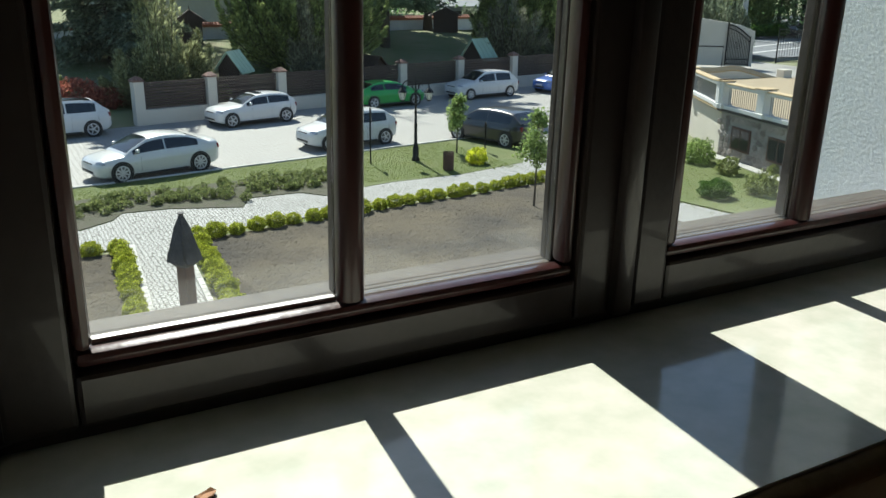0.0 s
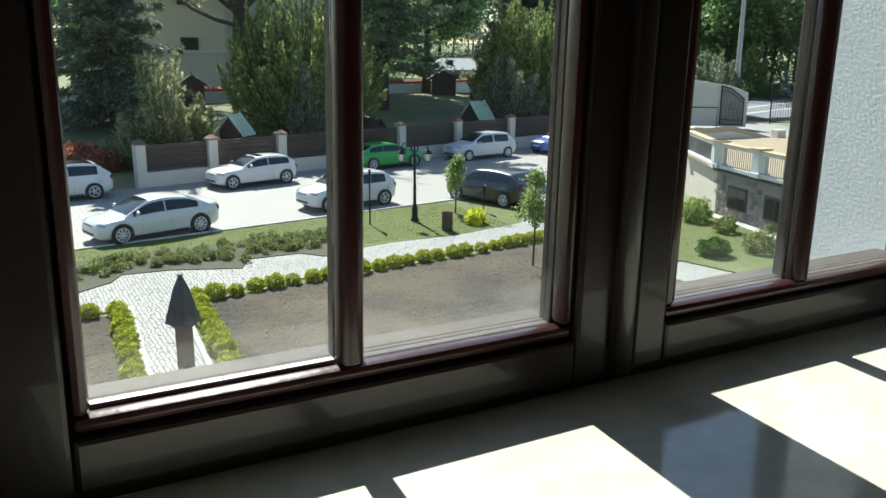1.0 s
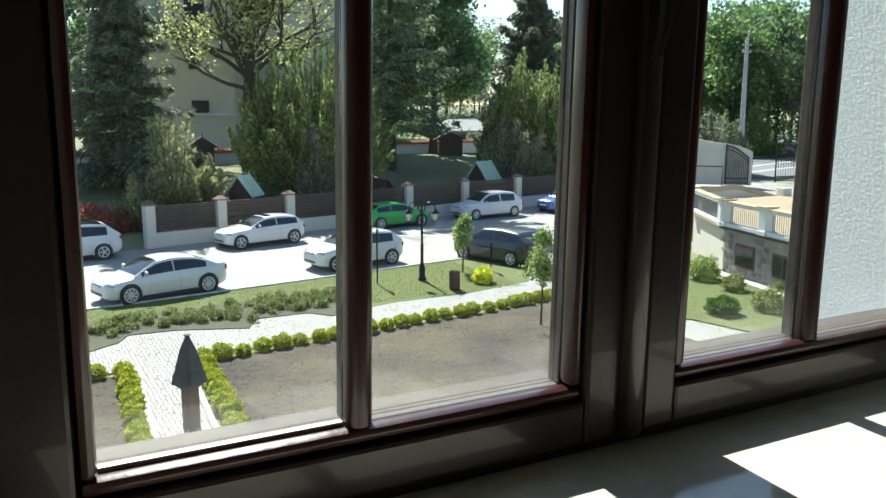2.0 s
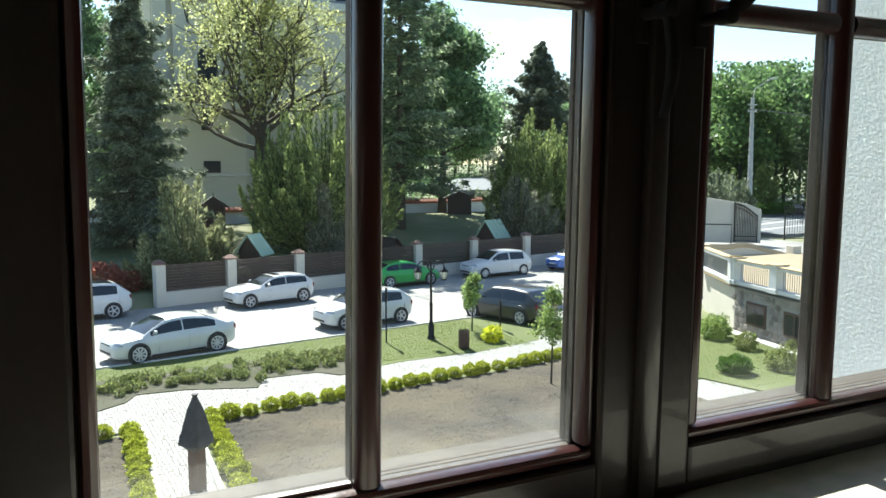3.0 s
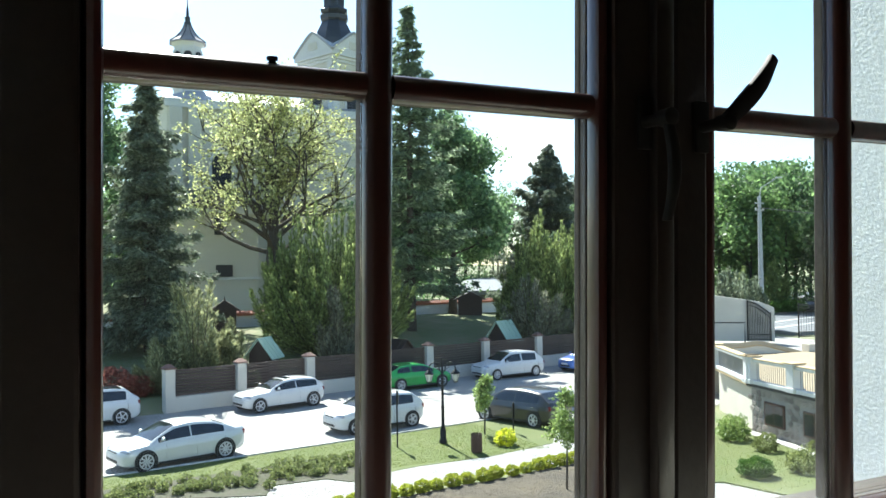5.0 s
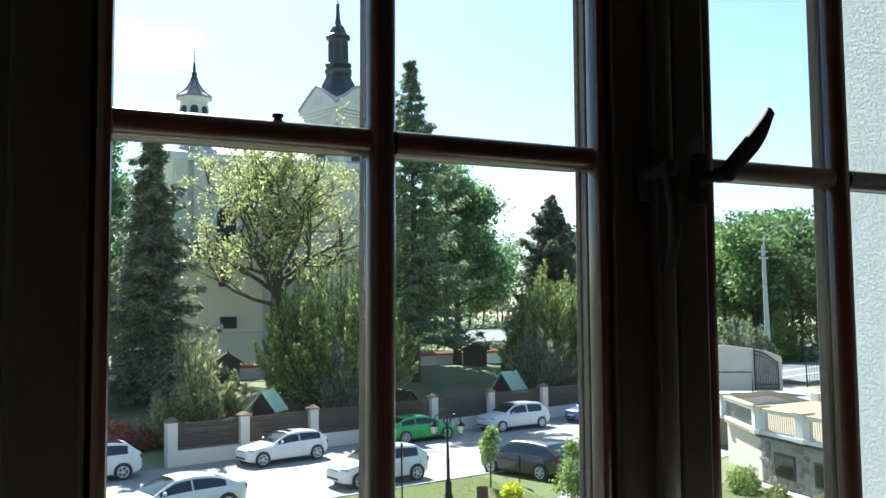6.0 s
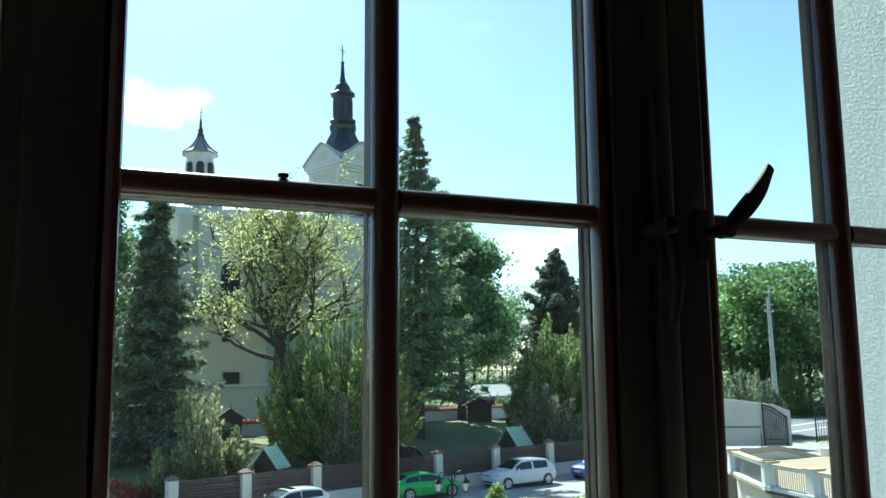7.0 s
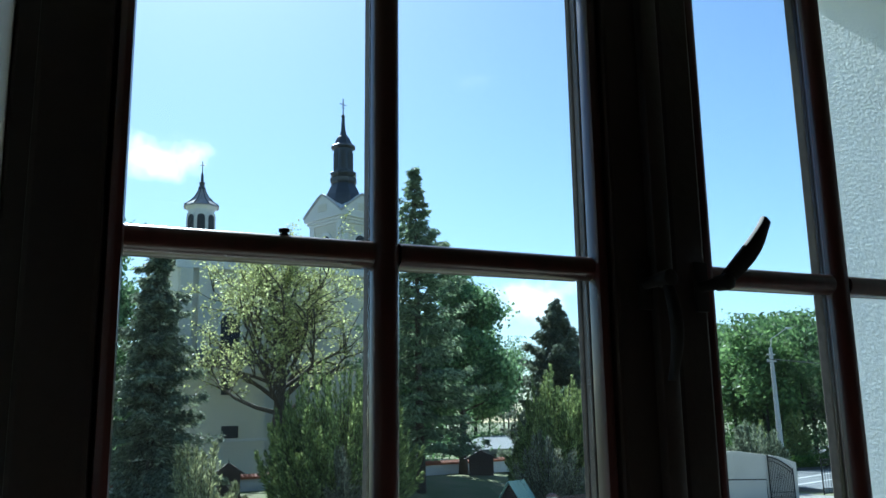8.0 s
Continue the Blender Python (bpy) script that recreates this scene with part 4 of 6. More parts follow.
def kiosk(x, y, w, d, eave, ridge, ang, roofmat, label):
    """Small wooden stall with a gable roof."""
    z = height(x, y)
    s = thing("wooden_stall", pose(x, y, z - 0.05, 0, 0, ang), label, "stall")
    part("walls", B(-w / 2, w / 2, -d / 2, d / 2, 0, eave, 0.01).add([(-w / 2, -d / 2, eave), (w / 2, -d / 2, eave), (0, -d / 2, ridge - 0.06), (-w / 2, d / 2, eave), (w / 2, d / 2, eave), (0, d / 2, ridge - 0.06)], [(0, 1, 2), (3, 5, 4)]), WOOD_DARK, s, "dark boarded walls")
    for sg in (1, -1):
        ov = 0.25
        e = Vector((sg * (w / 2 + ov), 0, eave - ov * (ridge - eave) / (w / 2)))
        v = [(0, -d / 2 - 0.2, ridge), (e.x, -d / 2 - 0.2, e.z), (e.x, d / 2 + 0.2, e.z), (0, d / 2 + 0.2, ridge)]
        v += [(a, b, c - 0.06) for a, b, c in v]
        part("roof_slope", Geo().add(v, [(0, 1, 2, 3), (7, 6, 5, 4), (0, 4, 5, 1), (1, 5, 6, 2), (2, 6, 7, 3), (3, 7, 4, 0)]), roofmat, s, "faded green roof slope" if roofmat is GREENROOF else "")
        for q in range(5):
            yy = -d / 2 - 0.2 + (d + 0.4) * q / 4
            part("batten", Geo().tube([(0, yy, ridge + 0.01), (e.x, yy, e.z + 0.01)], [0.02, 0.02], 4), roofmat, s)


kiosk(11.95, 44.6, 1.15, 1.2, 1.75, 2.5, -40, GREENROOF, "small dark wooden stall with faded green roof")
kiosk(29.6, 49.0, 1.5, 1.5, 1.3, 2.35, -64, GREENROOF, "small dark wooden stall with faded green roof")
kiosk(20.6, 46.3, 1.4, 1.3, 1.1, 1.85, 16, WOOD_DARK, "small dark wooden stall with brown roof")


def shrine(x, y, w, h, ang):
    """Dark little roofed station of carved wood in the churchyard."""
    z = height(x, y)
    s = thing("wooden_shrine", pose(x, y, z - 0.03, 0, 0, ang), "small dark wooden shrine with a gabled roof", "shrine", "churchyard shrines")
    part("cabinet", B(-w / 2, w / 2, -0.45, 0.45, 0, h * 0.72, 0.02), WOOD_DARK, s)
    part("roof", Geo().add([(-w * 0.72, -0.6, h * 0.66), (w * 0.72, -0.6, h * 0.66), (0, -0.6, h), (-w * 0.72, 0.6, h * 0.66), (w * 0.72, 0.6, h * 0.66), (0, 0.6, h)], [(0, 1, 2), (3, 5, 4), (0, 2, 5, 3), (1, 4, 5, 2), (0, 3, 4, 1)]), WOOD_DARK, s)
    part("finial", Geo().tube([(0, -0.5, h - 0.05), (0, -0.5, h + 0.25)], [0.05, 0.02], 6), WOOD_DARK, s)


shrine(34.2, 62.0, 2.0, 2.0, -28)
shrine(12.6, 57.0, 1.5, 2.2, -12)
shrine(6.3, 56.5, 1.5, 2.4, -8)
shrine(27.2, 60.5, 1.6, 2.1, -24)

# white churchyard wall with a red tile coping
yard_wall = thing("yard_wall", pose(0, 0, 0), "white churchyard wall with red tile coping", "wall", kind="structure")
for x0, x1, yy in ((-6, 8.5, 58.2), (12.8, 19.0, 59.8), (24.5, 41.0, 64.2)):
    z = height((x0 + x1) / 2, yy) - 0.1
    ln = x1 - x0
    w = part("wall_run", B(0, ln, -0.15, 0.15, 0, 0.95, 0.01), WHITEWALL, yard_wall)
    w.matrix_local = pose(x0, yy, z, 0, 0, 4)
    g = Geo()
    for i in range(int(ln / 0.24)):
        for sg in (1, -1):
            t = Geo().lathe([(0.13, -0.02), (0.115, 0.36)], 8).turned(Matrix.Translation((0.12 + i * 0.24, 0, 1.16 + random.uniform(-0.01, 0.01))) @ pose(0, 0, 0, 118 * sg, 0, 0))
            g.add(t.v, t.f)
    c = tagged(part("coping", g, TILE, w, "weathered red roof tiles"), kind="stuff")

# ---- the church with two towers ----
CHURCH = mat("church_render", (0.66, 0.625, 0.52), (0.58, 0.55, 0.46), rough=0.85, big=0.25, fine=6, bump=0.15)
CHTRIM = mat("church_trim", (0.70, 0.69, 0.65), (0.62, 0.61, 0.58), rough=0.8, fine=10)
SPIRE = mat("slate_sheet", (0.055, 0.06, 0.07), (0.035, 0.04, 0.045), rough=0.4, metal=0.3, big=1, fine=12)
LIGHTROOF = mat("tin_roof", (0.42, 0.42, 0.42), (0.34, 0.34, 0.34), rough=0.65, metal=0.1, fine=10)
TURRETROOF = mat("turret_sheet", (0.36, 0.34, 0.33), (0.24, 0.22, 0.215), rough=0.45, metal=0.1, fine=9)
DARKOPEN = mat("dark_louvres", (0.03, 0.032, 0.036), rough=0.7)
church = thing("church", pose(0, 0, 0), "cream baroque church with two spired towers", "church")


def arch(parent, cx, y, z0, w, h, name="window", spin=0.0):
    """Round-headed opening set in a moulded surround on a wall that faces -y; spin turns it about the parent's axis."""
    def outline(w, h):
        return [(-w / 2, 0), (w / 2, 0)] + [(w / 2 * math.cos(a), h - w / 2 + w / 2 * math.sin(a)) for a in np.linspace(0, math.pi, 11)]
    for nm, ww, hh, y0, y1, mt in (("surround", w * 1.3, h * 1.1, -0.12, 0.1, CHTRIM), (name, w, h, -0.16, 0.05, DARKOPEN)):
        o = outline(ww, hh)
        n = len(o)
        v = [(cx + a, y + y0, z0 + b) for a, b in o] + [(cx + a, y + y1, z0 + b) for a, b in o]
        part(nm, Geo().add(v, [tuple(range(n)), tuple(reversed(range(n, 2 * n)))] + [(i, n + i, n + (i + 1) % n, (i + 1) % n) for i in range(n)]).turned(pose(0, 0, 0, 0, 0, spin)), mt, parent)


def tower_square():
    """Main tower: square shaft, gabled cornice on each side, dark bulbous lantern spire."""
    t = part("tower", B(-2.5, 2.5, -2.5, 2.5, 0, 26.5, 0.1), CHURCH, church, "square cream tower")
    t.matrix_local = pose(30.2, 83.5, 2.6, 0, 0, 22)
    for z0, z1, w in ((17.8, 18.3, 2.75), (25.0, 25.3, 2.65), (25.3, 25.6, 2.8), (25.6, 26.0, 3.0)):
        part("cornice", B(-w, w, -w, w, z0, z1, 0.06), CHTRIM, t)
    for a in (0, 90, 180, 270):
        turn = pose(0, 0, 0, 0, 0, a)
        for q in (-2.15, 2.15):
            pl = part("pilaster", B(q - 0.35, q + 0.35, -2.66, -2.45, 18.3, 25.0, 0.03), CHTRIM, t)
            pl.matrix_local = turn
        arch(t, 0, -2.52, 20.0, 1.5, 3.8, spin=float(a))
        v = [(-3.0, -3.0, 26.0), (3.0, -3.0, 26.0), (2.2, -3.0, 26.75), (0, -3.0, 28.15), (-2.2, -3.0, 26.75), (-3.0, 0, 26.0), (3.0, 0, 26.0), (0, 0, 28.1)]
        gb = part("gable", Geo().add(v, [(0, 1, 2, 3, 4), (1, 6, 7, 3, 2), (0, 4, 3, 7, 5)]), CHTRIM, t, "pale gable under the spire")
        gb.matrix_local = turn
        rim = part("gable_rim", Geo().tube([(-3.0, -3.04, 26.1), (-2.1, -3.04, 26.85), (-0.7, -3.04, 27.9), (0, -3.04, 28.25), (0.7, -3.04, 27.9), (2.1, -3.04, 26.85), (3.0, -3.04, 26.1)], [0.15] * 7, 6), LIGHTROOF, t)
        rim.matrix_local = turn
        tym = part("gable_panel", B(-0.7, 0.7, -3.06, -2.95, 26.4, 27.2, 0.03), CHURCH, t)
        tym.matrix_local = turn
    prof = [(2.1, 26.6), (2.08, 27.9), (1.95, 28.6), (1.55, 29.4), (1.3, 29.9), (1.5, 30.1), (1.55, 30.5), (1.22, 30.65), (1.5, 31.0), (1.5, 31.15), (1.14, 31.35), (1.08, 33.9), (1.4, 34.05), (1.4, 34.2), (1.02, 34.5), (0.88, 34.85), (0.68, 35.25), (0.38, 35.6), (0.26, 36.2), (0.17, 37.7), (0.26, 37.85), (0.07, 38.0)]
    sp = part("spire", Geo().lathe(prof, 8, turn=math.pi / 8), SPIRE, t, "dark sheet-metal lantern spire")
    for q in range(8):
        a = q * math.pi / 4
        o = part("louvre", B(-0.2, 0.2, -0.05, 0.05, 31.7, 33.5, 0.02), DARKOPEN, sp)
        o.matrix_local = pose(1.02 * math.cos(a), 1.02 * math.sin(a), 0, 0, 0, math.degrees(a) + 90)
    part("cross", Geo().tube([(0, 0, 37.9), (0, 0, 39.9)], [0.07, 0.05], 5).tube([(-0.48, 0, 39.2), (0.48, 0, 39.2)], [0.05, 0.05], 5).tube([(-0.24, 0, 38.8), (0.24, 0, 38.8)], [0.04, 0.04], 5), SPIRE, t, "iron cross")


def tower_octagon():
    """Smaller octagonal turret with a flared tin roof."""
    t = part("turret", Geo().lathe([(1.55, 0), (1.55, 19.3), (1.75, 19.4), (1.75, 19.7), (1.42, 19.8), (1.42, 23.6), (1.6, 23.8), (1.8, 24.1)], 8, turn=math.pi / 8), CHTRIM, church, "pale octagonal turret")
    t.matrix_local = pose(15.95, 88, 2.8 + 3.0, 0, 0, -10)
    for q in range(8):
        arch(t, 0, -1.31, 20.0, 0.8, 3.0, spin=q * 45.0)
    rf = part("turret_roof", Geo().lathe([(1.95, 23.95), (1.85, 24.1), (1.25, 24.55), (0.75, 25.1), (0.42, 25.7), (0.32, 26.0)], 8, turn=math.pi / 8), TURRETROOF, t, "flared grey-brown turret roof")
    part("finial", Geo().lathe([(0.36, 25.95), (0.38, 26.2), (0.24, 26.35), (0.28, 26.6), (0.34, 26.7), (0.16, 26.85), (0.13, 27.6), (0.06, 27.9)], 10), SPIRE, t, "dark knobbed finial")
    for q in range(8):
        a = q * math.pi / 4 + math.pi / 8
        part("roof_rib", Geo().tube([(r * math.cos(a), r * math.sin(a), z + 0.02) for r, z in ((1.9, 24.08), (1.25, 24.55), (0.75, 25.1), (0.42, 25.7), (0.34, 25.98))], [0.06] * 5, 4), SPIRE, rf)
    part("cross", Geo().tube([(0, 0, 27.7), (0, 0, 29.1)], [0.06, 0.05], 5).tube([(-0.32, 0, 28.65), (0.32, 0, 28.65)], [0.05, 0.05], 5), SPIRE, t)


tower_square()
tower_octagon()
nave = part("nave", B(12.6, 33.5, 80.0, 110, 2.0, 22.5, 0.1), CHURCH, church, "long cream nave wall")
part("nave_roof", Geo().add([(12.0, 79.6, 22.5), (34.0, 79.6, 22.5), (34.0, 110, 22.5), (12.0, 110, 22.5), (15.5, 86, 24.6), (30.5, 86, 24.6), (30.5, 104, 24.6), (15.5, 104, 24.6)], [(0, 1, 5, 4), (1, 2, 6, 5), (2, 3, 7, 6), (3, 0, 4, 7), (4, 5, 6, 7)]), LIGHTROOF, church, "low pale sheet-metal nave roof")
part("nave_cornice", B(12.3, 33.8, 79.6, 80.0, 21.7, 22.5, 0.1), CHTRIM, church)
for x in (17.5, 22.5):
    arch(nave, x, 80.0, 13.0, 1.8, 4.6)
for x in (13.3, 15.0, 20.0, 25.0):
    part("buttress", B(x - 0.6, x + 0.6, 79.5, 80.0, 2.0, 21.7, 0.05), CHURCH, nave)
annex = part("annex", B(11.0, 18.9, 72.0, 80.0, 2.0, 12.0, 0.1), CHURCH, church, "lower cream sacristy block")
part("annex_ledge", B(10.9, 19.0, 71.82, 72.0, 5.75, 5.98, 0.04), CHTRIM, annex)
part("annex_cornice", B(10.7, 19.2, 71.7, 72.0, 11.4, 12.0, 0.06), CHTRIM, annex)
part("annex_roof", Geo().add([(10.6, 71.6, 12.0), (19.3, 71.6, 12.0), (19.3, 80, 14.2), (10.6, 80, 14.2), (10.6, 80, 12.0), (19.3, 80, 12.0)], [(0, 1, 2, 3), (1, 5, 2), (0, 3, 4), (0, 4, 5, 1)]), SPIRE, annex)
part("window", B(15.2, 16.6, 71.84, 72.0, 6.05, 7.05, 0.03), DARKOPEN, annex, "dark window")
part("window", B(15.1, 15.85, 71.84, 72.0, 9.6, 11.3, 0.03), DARKOPEN, annex)

# ---- plants ----
BARK = mat("bark", (0.10, 0.08, 0.06), (0.055, 0.045, 0.036), rough=0.95, big=4, fine=25, bump=0.8, stretch=(1, 1, 0.3))
BARK_DARK = mat("dark_bark", (0.045, 0.04, 0.035), (0.03, 0.026, 0.022), rough=0.95, fine=25, bump=0.8)
SPRUCE_L = leaf_mat("spruce_needles", (0.095, 0.125, 0.08), (0.26, 0.295, 0.205), trans=0.38)
SPRUCE_D = leaf_mat("dark_needles", (0.085, 0.11, 0.075), (0.22, 0.25, 0.18), trans=0.38)
FIR_L = leaf_mat("fir_needles", (0.1, 0.15, 0.09), (0.3, 0.37, 0.225), trans=0.42)
LIME_L = leaf_mat("young_yellow_leaves", (0.31, 0.34, 0.13), (0.56, 0.58, 0.27), trans=0.46)
BROAD_L = leaf_mat("green_leaves", (0.085, 0.165, 0.08), (0.24, 0.35, 0.17), trans=0.42)
WOOD_L = leaf_mat("woodland_leaves", (0.07, 0.13, 0.052), (0.155, 0.245, 0.1), trans=0.4)
WOODP_L = leaf_mat("pale_woodland_leaves", (0.085, 0.155, 0.055), (0.2, 0.3, 0.11), trans=0.42)
YEW_L = leaf_mat("olive_needles", (0.1, 0.14, 0.05), (0.36, 0.42, 0.16), trans=0.32)
JUN_L = leaf_mat("juniper_needles", (0.15, 0.165, 0.08), (0.38, 0.39, 0.21), trans=0.35)
GREYJ_L = leaf_mat("grey_green_needles", (0.15, 0.155, 0.11), (0.33, 0.33, 0.23), trans=0.32)
BOX_L = leaf_mat("box_leaves", (0.17, 0.21, 0.02), (0.46, 0.49, 0.07), trans=0.42)
BOXD_L = leaf_mat("dark_box_leaves", (0.041, 0.108, 0.02), (0.121, 0.203, 0.041), trans=0.32)
ROSE_L = leaf_mat("low_shrub_leaves", (0.075, 0.11, 0.04), (0.3, 0.33, 0.12), trans=0.35)
RED_L = leaf_mat("red_leaves", (0.2, 0.045, 0.035), (0.48, 0.2, 0.14), trans=0.37)
SAPLING_L = leaf_mat("fresh_leaves", (0.15, 0.23, 0.06), (0.32, 0.4, 0.14), trans=0.35)
YELLOW_L = leaf_mat("yellow_leaves", (0.405, 0.459, 0.027), (0.743, 0.743, 0.081), trans=0.42)


def leaves(centres, length, width, rg, axis=None, wild=1.0):
    """Small bent quads at the centres; axis: the way they point, mixed with chance by wild."""
    c = np.asarray(centres, float)
    n = len(c)
    d = rg.normal(size=(n, 3))
    d /= np.linalg.norm(d, axis=1, keepdims=True)
    if axis is not None:
        d = np.asarray(axis, float) + wild * d
        d /= np.linalg.norm(d, axis=1, keepdims=True)
    o = rg.normal(size=(n, 3))
    s = np.cross(d, o)
    s /= np.linalg.norm(s, axis=1, keepdims=True) + 1e-9
    k = rg.uniform(0.6, 1.25, (n, 1))
    L, Wd = d * length * k / 2, s * width * k / 2
    v = np.stack([c - L, c - Wd + 0.1 * L, c + L, c + Wd + 0.1 * L], 1).reshape(-1, 3)
    return v


def leaf_mesh(name, v, material):
    n = len(v) // 4
    me = bpy.data.meshes.new(name)
    me.vertices.add(4 * n)
    me.vertices.foreach_set("co", np.asarray(v, np.float32).ravel())
    me.loops.add(4 * n)
    me.loops.foreach_set("vertex_index", np.arange(4 * n, dtype=np.int32))
    me.polygons.add(n)
    me.polygons.foreach_set("loop_start", np.arange(0, 4 * n, 4, dtype=np.int32))
    me.polygons.foreach_set("loop_total", np.full(n, 4, np.int32))
    me.materials.append(material)
    me.update(calc_edges=True)
    me.validate()
    return me


def conifer(x, y, h, r, seed, needles, label, name="spruce_tree", droop=0.35, dense=1.0, clear=0.06, power=0.85, z=None, leaf=(0.36, 0.085), gap=1.0):
    """Trunk, uneven whorls of drooping boughs, side sprays of needles on each."""
    rg = np.random.default_rng(seed)
    z = height(x, y) if z is None else z
    t = thing(name, pose(x, y, z - 0.05, 0, 0, seed * 37 % 360), label, "tree")
    part("trunk", Geo().tube([(0, 0, 0), (0.03, 0, h * 0.3), (0, 0.04, h * 0.7), (0, 0, h * 0.985)], [h * 0.015, h * 0.011, h * 0.005, 0.015], 9), BARK, t, "", True)
    c, ax, limbs = [], [], Geo()
    zz = h * clear
    while zz < h * 0.985:
        u = (zz / h - clear) / (1 - clear)
        R = r * (1 - u) ** power * (0.75 + 0.25 * min(1, u * 8)) + 0.05
        k = int(rg.integers(5, 8))
        a0 = rg.uniform(0, 6.28)
        for i in range(k):
            a = a0 + 6.283 * i / k + rg.normal(0, 0.25)
            l = R * rg.choice([rg.uniform(0.5, 0.8), rg.uniform(0.75, 1.0), rg.uniform(1.0, 1.35)])
            zb = zz + rg.normal(0, 0.16)
            dx, dy = math.cos(a), math.sin(a)
            dr = droop * rg.uniform(0.6, 1.3)
            m = max(4, int(l * 5 * dense))
            s = np.sort(rg.uniform(0.15, 1.0, m)) * l
            q = s / max(l, 0.01)
            bz = zb + 0.38 * u * s - dr * l * q ** 1.3 + 0.2 * l * q ** 3
            if l > 0.7:
                limbs.tube([(0, 0, zb), (dx * l * 0.5, dy * l * 0.5, zb + 0.19 * u * l - dr * l * 0.4), (dx * l * 0.95, dy * l * 0.95, zb + 0.36 * u * l - dr * l * 0.94 + 0.17 * l)], [0.04, 0.024, 0.006], 3)
            fan = (0.34 * l * (1.1 - q) + 0.1) * np.minimum(1, q * 3)
            for sgn in (1, -1):
                for step in range(5):
                    w = (step + rg.uniform(0, 1, m)) / 5
                    off = sgn * fan * w
                    fwd = s + fan * w * 0.55
                    hang = 0.35 * w * fan + rg.uniform(-0.05, 0.3, m) * min(1, R / 2)
                    c.append(np.stack([dx * fwd - dy * off, dy * fwd + dx * off, bz - hang], 1))
                    ax.append(np.tile([dx * 0.6 - dy * sgn * 0.7, dy * 0.6 + dx * sgn * 0.7, -0.45], (m, 1)))
        zz += gap * (0.30 + 0.32 * (1 - u)) * (0.75 + 0.022 * h)
    part("boughs", limbs, BARK_DARK, t)
    c = np.concatenate(c)
    ax = np.concatenate(ax)
    c2 = np.concatenate([c] + [c + rg.normal(0, 0.09, c.shape) for _ in range(2)])
    part("crown", leaf_mesh("crown", leaves(c2, leaf[0], leaf[1], rg, np.tile(ax, (3, 1)), 0.5), needles), None, t)
    return t


def branchy(x, y, h, R, seed, leaf_m, label, name="broadleaf_tree", fork=0.3, trunk_r=0.35, per=26, leaf=(0.2, 0.13), limbs=18, clump=0.5, stout=1.0, z=None, bark=None, rise=(10, 70), hang=0.0):
    """Tapered trunk with limbs, branches and twigs reaching into a domed crown; leaves in clumps along the twigs."""
    rg = np.random.default_rng(seed)
    z = height(x, y) if z is None else z
    t = thing(name, pose(x, y, z - 0.05), label, "tree")
    trunk, twigs, spots = Geo(), Geo(), []
    lead = [Vector((rg.normal(0, 0.012 * h * u), rg.normal(0, 0.012 * h * u), h * 0.86 * u)) for u in np.linspace(0, 1, 7)]
    trunk.tube(lead, [trunk_r * (1.25 if u == 0 else 1) * (1 - 0.88 * u) for u in np.linspace(0, 1, 7)], 9)

    def bough(p, d, length, rad, lev):
        pts, rads, q = [p], [rad], p
        k = 4
        for i in range(k):
            d = (d + Vector([float(v) for v in rg.normal(0, 0.16, 3)]) + Vector((0, 0, 0.1 if lev == 0 else 0.07 - hang * (lev == 2)))).normalized()
            q = q + d * length / k
            pts.append(q)
            rads.append(rad * (1 - 0.2 * (i + 1)))
        (trunk if lev == 0 else twigs).tube(pts, rads, 6 if lev == 0 else 4 if lev == 1 else 3)
        if lev >= 1:
            spots.extend(pts[1:])
        if lev < 2:
            for i in range(7 if lev == 0 else 4):
                u = rg.uniform(0.25, 1.0)
                j = min(k - 1, int(u * k))
                st = pts[j].lerp(pts[j + 1], u * k - j)
                side = Vector([float(v) for v in rg.normal(0, 1, 3)])
                nd = (d * 0.75 + side.normalized() * 0.75 + Vector((0, 0, 0.2))).normalized()
                bough(st, nd, length * rg.uniform(0.32, 0.5), rad * 0.42, lev + 1)
    for i in range(limbs):
        u = (i + rg.uniform(0, 1)) / limbs
        hz = h * (fork + (0.84 - fork) * u ** 0.9)
        a = i * 2.4 + rg.normal(0, 0.2)
        el = radians(rise[0] + (rise[1] - rise[0]) * u + rg.normal(0, 8))
        d = Vector((math.cos(a) * math.cos(el), math.sin(a) * math.cos(el), math.sin(el)))
        j = min(5, int(hz / (h * 0.86) * 6))
        st = lead[j].lerp(lead[j + 1], min(1, hz / (h * 0.86) * 6 - j))
        bough(st, d, R * rg.uniform(0.8, 1.0) * (1.0 - 0.34 * u * u), trunk_r * (0.34 - 0.2 * u) * stout, 0)
    part("trunk", trunk, bark or BARK, t, "", True)
    part("twigs", twigs, bark or BARK, t)
    cs = np.array([tuple(e) for e in spots])
    cs = np.repeat(cs, per, 0) + rg.normal(0, clump, (len(cs) * per, 3)) * np.array([1, 1, 0.8])
    part("crown", leaf_mesh("crown", leaves(cs, leaf[0], leaf[1], rg), leaf_m), None, t)
    return t


